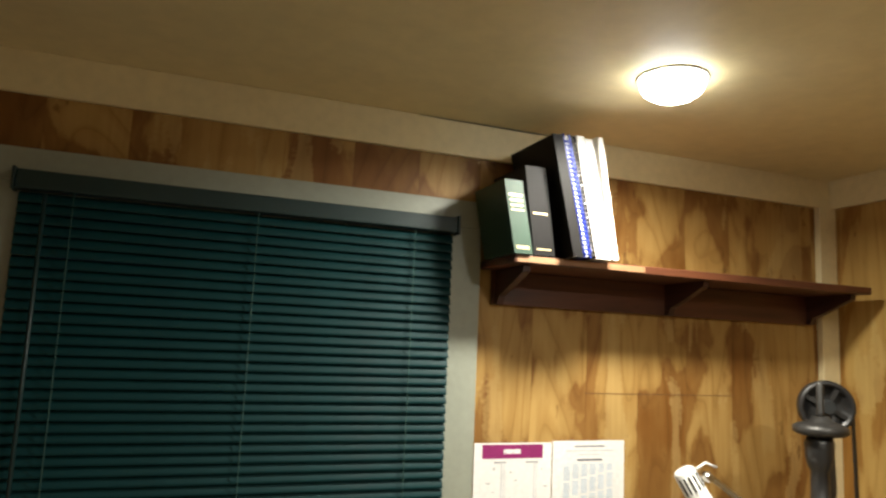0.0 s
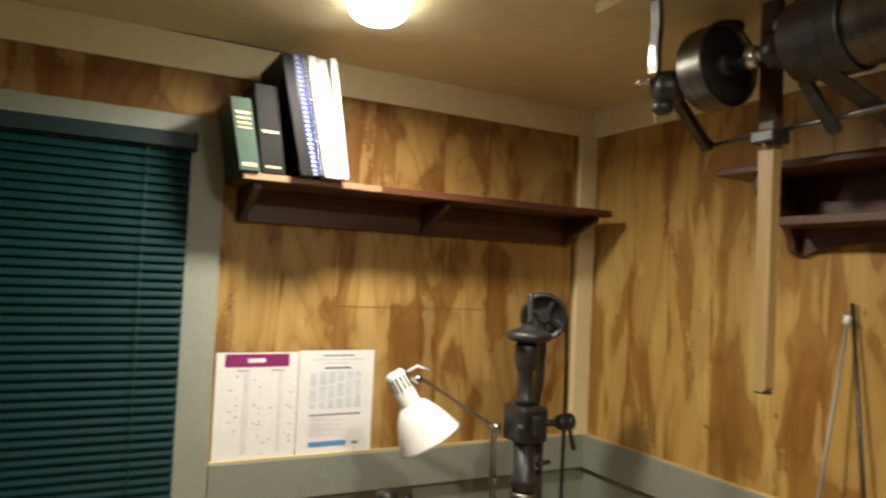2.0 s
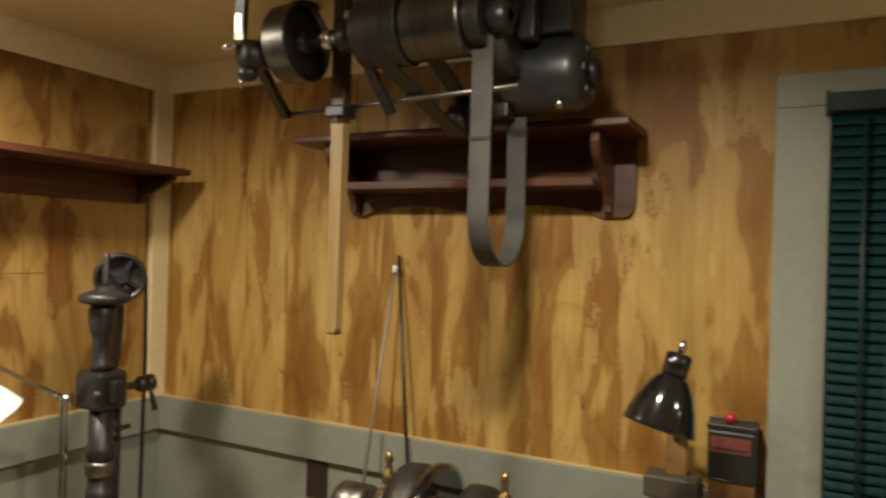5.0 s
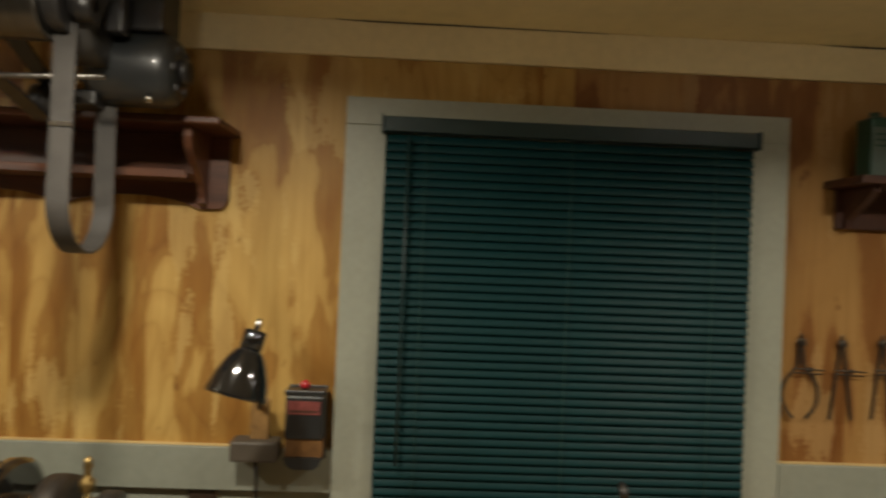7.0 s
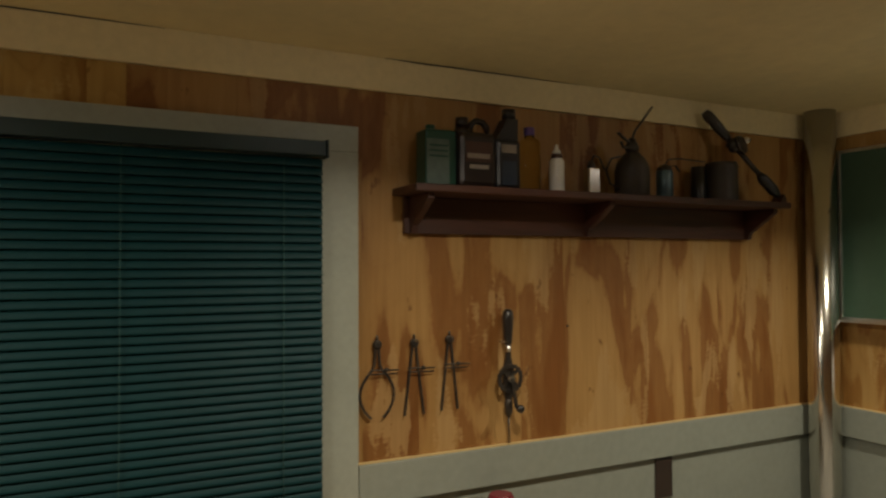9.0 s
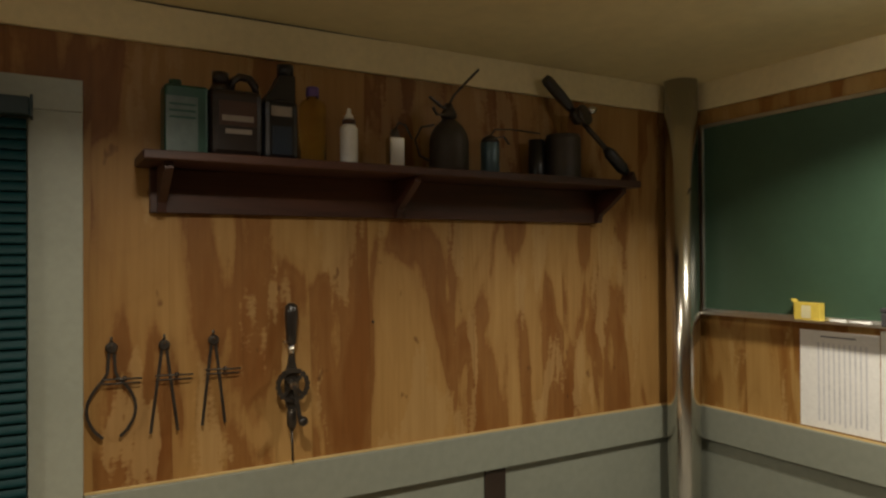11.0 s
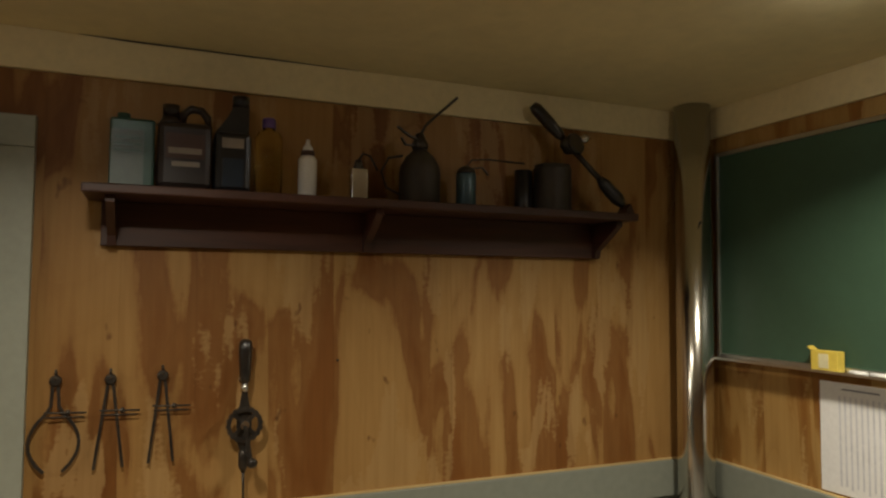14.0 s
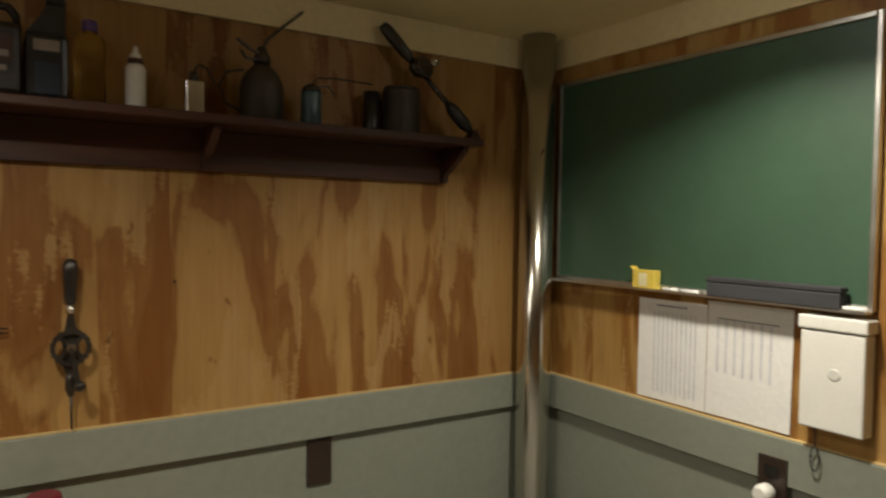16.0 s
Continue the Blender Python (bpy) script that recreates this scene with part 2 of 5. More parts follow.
def turned(bm, profile, p0, p1, seg=24):
    """A turned body about the line p0-p1: profile rows of (radius, share of the length)."""
    m, length = frame_of(p0, p1)
    rings = []
    for r, s in profile:
        rings.append([bm.verts.new(m @ Vector((r * math.cos(a), r * math.sin(a), s * length))) for a in (2 * math.pi * k / seg for k in range(seg))])
    for a, b in zip(rings, rings[1:]):
        for k in range(seg):
            f = bm.faces.new((a[k], a[(k + 1) % seg], b[(k + 1) % seg], b[k]))
            f.smooth = True
    if profile[0][0] > 1e-5:
        bm.faces.new(rings[0][::-1])
    if profile[-1][0] > 1e-5:
        bm.faces.new(rings[-1])
    return bm


def rod(bm, p0, p1, r, r1=None, seg=14):
    return turned(bm, [(r, 0), (r if r1 is None else r1, 1)], p0, p1, seg)


def sweep(bm, pts, w, h, side=None, seg=0):
    """A bar w x h (or round, of radius w, where seg is given) along points; side: the direction of w."""
    pts = [Vector(p) for p in pts]
    rings = []
    for i, p in enumerate(pts):
        t = (pts[min(i + 1, len(pts) - 1)] - pts[max(i - 1, 0)]).normalized()
        s = Vector(side) if side else (t.cross(Vector((0, 0, 1))) if abs(t.z) < 0.95 else t.cross(Vector((1, 0, 0))))
        s = (s - t * s.dot(t)).normalized()
        u = t.cross(s)
        if seg:
            offs = [s * w * math.cos(2 * math.pi * k / seg) + u * w * math.sin(2 * math.pi * k / seg) for k in range(seg)]
        else:
            offs = [s * w / 2 + u * h / 2, -s * w / 2 + u * h / 2, -s * w / 2 - u * h / 2, s * w / 2 - u * h / 2]
        rings.append([bm.verts.new(p + o) for o in offs])
    n = len(rings[0])
    for a, b in zip(rings, rings[1:]):
        for k in range(n):
            f = bm.faces.new((a[k], a[(k + 1) % n], b[(k + 1) % n], b[k]))
            f.smooth = bool(seg)
    bm.faces.new(rings[0][::-1]), bm.faces.new(rings[-1])
    return bm


def prism(bm, outline, axis, lo, hi):
    """An outline of 2D points pushed along an axis from lo to hi."""
    def at(a, b, v):
        return {"x": (v, a, b), "y": (a, v, b), "z": (a, b, v)}[axis]
    r0 = [bm.verts.new(at(a, b, lo)) for a, b in outline]
    r1 = [bm.verts.new(at(a, b, hi)) for a, b in outline]
    n = len(outline)
    for k in range(n):
        bm.faces.new((r0[k], r0[(k + 1) % n], r1[(k + 1) % n], r1[k]))
    bm.faces.new(r0[::-1]), bm.faces.new(r1)
    return bm


def mesh_of(name, bm, mat):
    bmesh.ops.recalc_face_normals(bm, faces=bm.faces)
    me = bpy.data.meshes.new(name)
    bm.to_mesh(me)
    bm.free()
    me.materials.append(mat)
    return me


def whole(name, bm, mat, label="", category="", kind="", group=""):
    """One mesh that is a thing, or a piece of the setting, by itself."""
    return tagged(new(name, mesh_of(name, bm, mat)), label, category, group, kind)


def thing(name, base, label, category, group="", kind=""):
    ob = new(name)
    ob.empty_display_size = 0.05
    ob.location = base
    return tagged(ob, label, category, group, kind)


def world_place(ob):
    p = Vector(ob.location)
    return p + world_place(ob.parent) if ob.parent else p


def part(name, bm, mat, parent, label=""):
    """A bmesh in room coordinates as one mesh under a thing or under a part."""
    bmesh.ops.translate(bm, verts=bm.verts, vec=-world_place(parent))
    ob = new(name, mesh_of(name, bm, mat))
    ob.parent = parent
    return tagged(ob, label)


# ---- the room ----
whole("floor", B(WEST - 0.12, EAST + 0.12, SOUTH - 0.12, NORTH + 0.12, -0.1, 0), FLOOR, "dark painted workshop floor", "floor", "structure")
whole("ceiling", B(WEST - 0.12, EAST + 0.12, SOUTH - 0.12, NORTH + 0.12, CEIL, CEIL + 0.1), CEILING, "low cream painted ceiling with faint seams", "ceiling", "structure")


def pierced(run, at, out, lo, hi, z0, z1, hole):
    """A wall along run (x or y) whose inner face is at 'at', 0.12 m thick outwards, with one opening (or none)."""
    bm = bmesh.new()
    bits = [(lo, hi, z0, z1)]
    if hole:
        a, b, c, d = hole
        c = max(c, z0)
        bits = [(lo, a, z0, z1), (b, hi, z0, z1), (a, b, d, z1)] if d < z1 else [(lo, a, z0, z1), (b, hi, z0, z1)]
        if c > z0:
            bits.append((a, b, z0, c))
    t0, t1 = sorted((at, at + out * 0.12))
    for a, b, c, d in (q for q in bits if q[1] - q[0] > 1e-4):
        box(bm, *((a, b, t0, t1) if run == "x" else (t0, t1, a, b)), c, d)
    return bm


LOW = 0.92
whole("wall_north", pierced("x", NORTH, 1, WEST - 0.12, EAST + 0.12, LOW, CEIL, WIN_A), PLY_N, "honey-brown stained plywood wall with wild grain", "wall", "structure")
SPLIT = -0.767
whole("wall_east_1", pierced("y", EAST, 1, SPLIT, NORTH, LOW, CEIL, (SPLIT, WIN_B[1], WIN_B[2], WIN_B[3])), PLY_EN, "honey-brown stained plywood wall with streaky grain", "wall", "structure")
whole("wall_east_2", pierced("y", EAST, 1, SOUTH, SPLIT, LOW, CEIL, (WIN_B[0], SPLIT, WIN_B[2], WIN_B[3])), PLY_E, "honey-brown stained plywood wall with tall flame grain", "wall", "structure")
whole("wall_south", pierced("x", SOUTH, -1, WEST - 0.12, EAST + 0.12, LOW, CEIL, None), PLY_S, "honey-brown stained plywood wall", "wall", "structure")
whole("wall_west", pierced("y", WEST, -1, SOUTH, NORTH, 0, CEIL, None), PLY_E, "plain plywood wall closing the room", "wall", "structure")
whole("wainscot_north", pierced("x", NORTH, 1, WEST - 0.12, EAST + 0.12, 0, LOW, WIN_A), GREY, "grey-green painted lower wall panel", "wainscot", "structure")
whole("wainscot_east", pierced("y", EAST, 1, SOUTH, NORTH, 0, LOW, WIN_B), GREY, "grey-green painted lower wall panel", "wainscot", "structure")
whole("wainscot_south", pierced("x", SOUTH, -1, WEST - 0.12, EAST + 0.12, 0, LOW, None), GREY, "grey-green painted lower wall panel", "wainscot", "structure")

T = 0.02   # trim thickness
TA, TB = 0.084, 0.102   # width of the window trim
ax0, ax1, az0, az1 = WIN_A
by0, by1, bz0, bz1 = WIN_B
# friezes under the ceiling and corner boards
whole("trim_frieze_north", B(WEST, EAST - 0.014, NORTH - 0.014, NORTH, TOP, CEIL, bevel=0.002), CREAM, "cream painted board under the ceiling", "trim", "structure")
whole("trim_frieze_east", B(EAST - 0.014, EAST, SOUTH + 0.014, NORTH, TOP, CEIL, bevel=0.002), CREAM, "cream painted board under the ceiling", "trim", "structure")
whole("trim_frieze_south", B(WEST, EAST, SOUTH, SOUTH + 0.014, TOP, CEIL, bevel=0.002), CREAM, "cream painted board under the ceiling", "trim", "structure")
whole("trim_corner_board", B(1.948, EAST, NORTH - 0.022, NORTH, RAIL, TOP, bevel=0.002), CREAM, "cream painted corner board", "trim", "structure")
# chair rails
whole("trim_rail_north", B(ax1 + TA, EAST - T, NORTH - T, NORTH, RAIL_LOW, RAIL, bevel=0.002), GREY, "grey-green painted chair rail", "trim", "structure")
whole("trim_rail_north_west", B(WEST, ax0 - TA, NORTH - T, NORTH, RAIL_LOW, RAIL, bevel=0.002), GREY, "grey-green painted chair rail", "trim", "structure")
whole("trim_rail_east", B(EAST - T, EAST, by1 + TB, NORTH, RAIL_LOW, RAIL, bevel=0.002), GREY, "grey-green painted chair rail", "trim", "structure")
whole("trim_rail_east_south", B(EAST - T, EAST, SOUTH + T, by0 - TB, RAIL_LOW, RAIL, bevel=0.002), GREY, "grey-green painted chair rail", "trim", "structure")
whole("trim_rail_south", B(WEST, EAST, SOUTH, SOUTH + T, RAIL_LOW, RAIL, bevel=0.002), GREY, "grey-green painted chair rail", "trim", "structure")
# bare lower edge of the plywood, seen as a thin pale line on the rails
for name, dims in (("trim_edge_east", (EAST - 0.012, EAST - 0.0005, by1 + TB, NORTH - 0.012, RAIL + 0.0005, RAIL + 0.0035)),
                   ("trim_edge_east_south", (EAST - 0.012, EAST - 0.0005, SOUTH + 0.012, by0 - TB, RAIL + 0.0005, RAIL + 0.0035)),
                   ("trim_edge_south", (WEST, EAST - 0.012, SOUTH + 0.0005, SOUTH + 0.012, RAIL + 0.0005, RAIL + 0.0035)),
                   ("trim_edge_north", (ax1 + TA, EAST - 0.07, NORTH - 0.012, NORTH - 0.0005, RAIL + 0.0005, RAIL + 0.004))):
    whole(name, B(*dims), BARE_EDGE, "pale bare plywood edge above the chair rail", "trim", "structure")
# open seams between frieze and ceiling
SEAM = plain("dark_seam", (0.05, 0.04, 0.028), 0.8)
for y0, y1 in ((-2.05, -1.40), (-0.85, -0.15), (0.9, 1.35)):
    whole("trim_seam_east", prism(bmesh.new(), [(y0, CEIL - 0.0022), (y0 + 0.2, CEIL - 0.0005), (y1, CEIL - 0.0008), (y1 - 0.1, CEIL - 0.004)], "x", EAST - 0.0162, EAST - 0.0142), SEAM, "dark open seam along the ceiling edge", "seam", "structure")
whole("trim_seam_north", prism(bmesh.new(), [(0.62, CEIL - 0.0022), (0.75, CEIL - 0.0005), (1.02, CEIL - 0.0008), (0.95, CEIL - 0.004)], "y", NORTH - 0.0162, NORTH - 0.0142), SEAM, "dark open seam along the ceiling edge", "seam", "structure")
whole("trim_joint_north", B(1.12, 1.62, NORTH - 0.0008, NORTH + 0.001, 1.3955, 1.397), plain("plywood_joint", (0.13, 0.06, 0.02), 0.8), "fine level joint between plywood sheets", "joint", "structure")


def window(name, run, at, hole, t, label):
    """Trim boards round the opening, sill, sash bars and a pane, outwards of the face at 'at'."""
    a, b, c, d = hole
    w = thing(name, ((a + b) / 2, at, c) if run == "x" else (at, (a + b) / 2, c), label, "window", "", "structure")

    def bx(p, q, near, far, z0, z1, bevel=0.0):
        return B(p, q, near, far, z0, z1, bevel=bevel) if run == "x" else B(near, far, p, q, z0, z1, bevel=bevel)
    part("window_trim", bx(a - t, a + 0.002, at - 0.022, at - 0.001, c - 0.09, d + 0.002, 0.002), TRIM, w)
    part("window_trim", bx(b - 0.002, b + t, at - 0.022, at - 0.001, c - 0.09, d + 0.002, 0.002), TRIM, w)
    part("window_trim", bx(a - t, b + t, at - 0.022, at - 0.001, d + 0.0025, d + 0.072, 0.002), TRIM, w)
    part("window_sill", bx(a - t, b + t, at - 0.05, at - 0.023, c - 0.03, c, 0.003), TRIM, w)
    for p, q in ((a + 0.001, a + 0.04), (b - 0.04, b - 0.001)):
        part("window_frame", bx(p, q, at + 0.07, at + 0.11, c + 0.041, d - 0.041), TRIM, w)
    for z0, z1 in ((c + 0.001, c + 0.04), (d - 0.04, d - 0.001)):
        part("window_frame", bx(a + 0.001, b - 0.001, at + 0.07, at + 0.11, z0, z1), TRIM, w)
    part("pane", bx(a + 0.041, b - 0.041, at + 0.085, at + 0.09, c + 0.041, d - 0.041), GLASS, w)
    return w


window("window_1", "x", NORTH, WIN_A, TA - 0.002, "window with pale grey painted trim behind a closed blind")
window("window_2", "y", EAST, WIN_B, TB - 0.002, "window with pale grey painted trim behind a closed blind")


def blind(run, at, a, b, z0, z1, wand_at, label):
    """A closed slatted blind: head rail, tilted curved slats, bottom rail, ladder cords, wand."""
    w = thing("window_blind", ((a + b) / 2, at, z1) if run == "x" else (at, (a + b) / 2, z1), label, "blind", "window blinds")

    def pt(s, d, z):
        return (s, at - d, z) if run == "x" else (at - d, s, z)

    def bx(p, q, d0, d1, lo, hi, bevel=0.0):
        c0, c1 = pt(p, d0, lo), pt(q, d1, hi)
        return B(*sorted((c0[0], c1[0])), *sorted((c0[1], c1[1])), lo, hi, bevel=bevel)
    part("head_rail", bx(a - 0.006, b + 0.006, 0.0, 0.036, z1 - 0.03, z1 + 0.008, 0.003), SLAT_DARK, w, "dark green steel head rail")
    part("end_bracket", bx(a - 0.012, a - 0.0065, 0.0, 0.04, z1 - 0.034, z1 + 0.012, 0.001), SLAT_DARK, w)
    part("end_bracket", bx(b + 0.0065, b + 0.012, 0.0, 0.04, z1 - 0.034, z1 + 0.012, 0.001), SLAT_DARK, w)
    bm = bmesh.new()
    tilt, wide, n = radians(62), 0.025, 5
    prev = None
    base = world_place(w)
    for k in range(n + 1):
        u = (k / n - 0.5) * wide
        crown = 0.0022 * (1 - (2 * k / n - 1) ** 2)
        d = 0.018 + u * math.cos(tilt) * -1 + crown * math.sin(tilt)
        z = u * math.sin(tilt) + crown * math.cos(tilt)
        row = [bm.verts.new(Vector(pt(s, d, z))) for s in (a, b)]
        row2 = [bm.verts.new(Vector(pt(s, d - 0.0006, z - 0.0004))) for s in (a, b)]
        if prev:
            f = bm.faces.new((prev[0][0], prev[0][1], row[1], row[0])); f.smooth = True
            f = bm.faces.new((prev[1][0], row2[0], row2[1], prev[1][1])); f.smooth = True
        else:
            bm.faces.new((row[0], row[1], row2[1], row2[0]))
        prev = (row, row2)
    bm.faces.new((prev[0][0], prev[1][0], prev[1][1], prev[0][1]))
    bmesh.ops.translate(bm, verts=bm.verts, vec=-Vector((base.x, base.y, 0)))
    me = mesh_of("slat", bm, SLAT)
    pitch = 0.0213
    z = z1 - 0.045
    rng = random.Random(5)
    while z > z0 + 0.03:
        s = new("slat", me)
        s.parent = w
        s.location = (0, 0, z - base.z)
        s.rotation_euler = (rng.uniform(-0.002, 0.002), 0, 0) if run == "y" else (0, rng.uniform(-0.002, 0.002), 0)
        z -= pitch
    part("bottom_rail", bx(a, b, 0.006, 0.028, z0, z0 + 0.016, 0.003), SLAT_DARK, w)
    for s in (a + 0.10, (a + b) / 2, b - 0.10):
        part("ladder_cord", rod(bmesh.new(), pt(s, 0.031, z0 + 0.01), pt(s, 0.031, z1 - 0.03), 0.0012, seg=6), CORD, w)
    part("wand", rod(bmesh.new(), pt(wand_at, 0.046, z1 - 0.85), pt(wand_at, 0.044, z1 - 0.04), 0.004, seg=6), SLAT_DARK, w, "green plastic tilt wand")
    return w


blind("x", NORTH - 0.0235, ax0 + 0.004, ax1 - 0.004, 0.66, az1 + 0.012, ax0 + 0.055, "dark green slatted blind, closed, over the north window")
blind("y", EAST - 0.0235, by0 + 0.004, by1 - 0.004, 0.66, bz1 + 0.012, by1 - 0.06, "dark green slatted blind, closed, over the east window")


# ---- ceiling lights ----
def ceiling_light(x, y, power, spread):
    w = thing("ceiling_light", (x, y, CEIL), "round white ceiling light, switched on", "ceiling light", "ceiling lights")
    part("rim", turned(bmesh.new(), [(0.072, 0), (0.074, 0.5), (0.070, 1)], (x, y, CEIL), (x, y, CEIL - 0.004), 32), WHITE_ENAMEL, w, "white rim")
    lamp = bpy.data.lights.new("ceiling_lamp", "AREA")
    lamp.shape, lamp.size, lamp.energy, lamp.color, lamp.spread = "DISK", 0.11, power, LAMP_COLOUR, radians(spread)
    ob = new("ceiling_lamp", lamp)
    ob.location = (x, y, CEIL - 0.052)
    part("diffuser", turned(bmesh.new(), [(0.066, 0), (0.065, 0.3), (0.058, 0.62), (0.042, 0.87), (0.020, 0.98), (0.0, 1)], (x, y, CEIL - 0.0045), (x, y, CEIL - 0.048), 32), light_mat, w, "glowing frosted dome")


for lx, ly, power, spread in LAMPS:
    ceiling_light(lx, ly, power, spread)


# ---- wall shelves ----
def shelf_bracket(parent, run, at, depth, top, drop, s0, s1):
    """A triangular end bracket with a slightly hollow front, from the wall face 'at' into the room."""
    pts = [(0, top), (depth, top), (depth, top - 0.014)]
    for k in range(1, 7):
        u = k / 7
        pts.append((depth * (1 - u) + 0.004 * math.sin(math.pi * u), top - 0.014 - (drop - 0.024) * u))
    pts += [(0.014, top - drop), (0, top - drop)]
    bm = bmesh.new()
    prism(bm, [(at - d, z) for d, z in pts], run, s0, s1)
    # darker than the board: its shadow is put into the bracket colour
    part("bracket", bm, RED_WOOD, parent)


def long_shelf(run, at, s0, s1, depth, top, drop, brackets, label, inset=0.03):
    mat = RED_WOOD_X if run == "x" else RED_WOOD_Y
    mid = (s0 + s1) / 2
    w = thing("wall_shelf", (mid, at, top) if run == "x" else (at, mid, top), label, "shelf", "wall shelves")

    def bx(p, q, d0, d1, z0, z1, bevel=0.0):
        return B(p, q, at - d1, at - d0, z0, z1, bevel=bevel) if run == "x" else B(at - d1, at - d0, p, q, z0, z1, bevel=bevel)
    part("board", bx(s0, s1, 0.001, depth, top - 0.02, top, 0.003), mat, w)
    part("back_board", bx(s0 + inset, s1 - inset, 0.001, 0.019, top - drop, top - 0.0205, 0.002), mat, w)
    for s in brackets:
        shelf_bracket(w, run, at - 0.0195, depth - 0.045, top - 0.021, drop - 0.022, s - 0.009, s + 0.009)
    return w


book_shelf = long_shelf("x", NORTH, 0.806, 1.935, 0.198, 1.72, 0.107, (0.85, 1.37, 1.893), "long red-brown stained wooden shelf holding books")
# paler strip paints the nearby ceiling lamp's light onto the front edge
part("lit_edge", B(0.812, 1.16, NORTH - 0.1995, NORTH - 0.1982, 1.703, 1.717), wood("lit_edge_wood", (0.42, 0.23, 0.115), (0.26, 0.12, 0.055), 0.55, (0.1, 1, 1), 0), book_shelf, "front edge with lamp light painted in as a paler strip")
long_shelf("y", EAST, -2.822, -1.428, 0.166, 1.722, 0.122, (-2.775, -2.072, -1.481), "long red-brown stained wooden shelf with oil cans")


def display_shelf():
    w = thing("wall_shelf", (EAST, 0.53, 1.565), "red-brown stained wooden shelf with scalloped back and curved ends", "shelf", "wall shelves")
    x0 = EAST - 0.001
    left, right = 0.862, 0.158
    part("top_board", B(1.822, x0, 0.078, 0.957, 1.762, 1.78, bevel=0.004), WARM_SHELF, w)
    # back panel: rounded lower corners, two shallow arches between feet
    pts = [(0.100, 1.7615), (0.892, 1.7615), (0.892, 1.614)]
    for k in range(1, 7):
        q = math.pi / 2 * k / 6
        pts.append((0.862 + 0.030 * math.cos(q), 1.614 - 0.034 * math.sin(q)))
    for lo, hi in ((0.846, 0.515), (0.505, 0.174)):
        for k in range(0, 13):
            u = k / 12
            pts.append((lo + (hi - lo) * u, 1.58 + 0.030 * math.sin(math.pi * u) ** 0.7 if 0 < k < 12 else 1.58))
    for k in range(1, 7):
        q = math.pi / 2 * k / 6
        pts.append((0.130 - 0.030 * math.sin(q), 1.58 + 0.034 * (1 - math.cos(q))))
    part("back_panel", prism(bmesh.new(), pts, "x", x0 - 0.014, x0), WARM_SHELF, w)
    for s in (left, right):
        prof = [(x0 - 0.0145, 1.7615), (1.850, 1.7615), (1.852, 1.75)]
        for k in range(1, 13):
            u = k / 12
            prof.append((1.852 + 0.125 * (u - 0.16 * math.sin(2 * math.pi * u)), 1.75 - 0.158 * u))
        prof.append((x0 - 0.0145, 1.584))
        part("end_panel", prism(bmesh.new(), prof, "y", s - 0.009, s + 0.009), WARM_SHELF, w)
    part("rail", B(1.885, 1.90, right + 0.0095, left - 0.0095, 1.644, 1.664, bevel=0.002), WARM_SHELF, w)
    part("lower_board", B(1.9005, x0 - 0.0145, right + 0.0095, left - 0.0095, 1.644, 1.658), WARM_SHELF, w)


display_shelf()


# ---- books and papers on the north wall ----
def book(x0, thick, depth_front, depth_back, z0, height, lean, cover, pages, label, spine_bars=(), spiral=False):
    """A book standing spine out; lean: how far the top goes towards west."""
    w = thing("book", (x0, depth_front, z0), label, "book", "books on the shelf")
    t = 0.003

    def slab(a, b, c, d, lo, hi):
        return prism(bmesh.new(), [(a - lean * lo / height, z0 + lo), (b - lean * lo / height, z0 + lo), (b - lean * hi / height, z0 + hi), (a - lean * hi / height, z0 + hi)], "y", c, d)
    part("cover", slab(x0, x0 + t, depth_front, depth_back, 0, height), cover, w)
    part("cover", slab(x0 + thick - t, x0 + thick, depth_front, depth_back, 0, height), cover, w)
    if not spiral:
        part("spine", slab(x0 + t, x0 + thick - t, depth_front, depth_front + t, 0, height), cover, w)
    part("page_block", slab(x0 + t, x0 + thick - t, depth_front + (0.006 if spiral else t), depth_back - 0.004, 0.003, height - 0.003), pages, w)
    for frac, hh, mat in spine_bars:
        a = height * frac
        part("spine_print", slab(x0 + thick * 0.15, x0 + thick * 0.85, depth_front - 0.0006, depth_front, a, a + hh), mat, w)
    if spiral:
        bm = bmesh.new()
        n = int(height / 0.011)
        for k in range(n):
            zz = 0.008 + k * (height - 0.016) / n
            c = Vector((x0 + thick / 2 - lean * zz / height, depth_front + 0.002, z0 + zz))
            r = thick * 0.42
            sweep(bm, [c + Vector((r * math.cos(a), r * math.sin(a) * 0.8, 0)) for a in (2 * math.pi * j / 8 for j in range(9))], 0.002, 0, seg=5)
        part("spiral_binding", bm, cover if cover is not BLACK_CLOTH else STEEL, w, "spiral binding")
    return w


GREEN_CLOTH = plain("green_book_cloth", (0.018, 0.052, 0.03), 0.5, vary=0.15)
BLACK_CLOTH = plain("black_book_cloth", (0.010, 0.009, 0.009), 0.55, vary=0.2)
BLACK_CLOTH.node_tree.nodes["Principled BSDF"].inputs["Specular IOR Level"].default_value = 0.15
BLUE_COVER = plain("blue_cover", (0.02, 0.04, 0.36), 0.35)
GILT = plain("gilt_print", (0.75, 0.62, 0.35), 0.4, 0.6)
MAGAZINE = plain("off_white_covers", (0.75, 0.73, 0.69), 0.4, vary=0.08, scale=40)
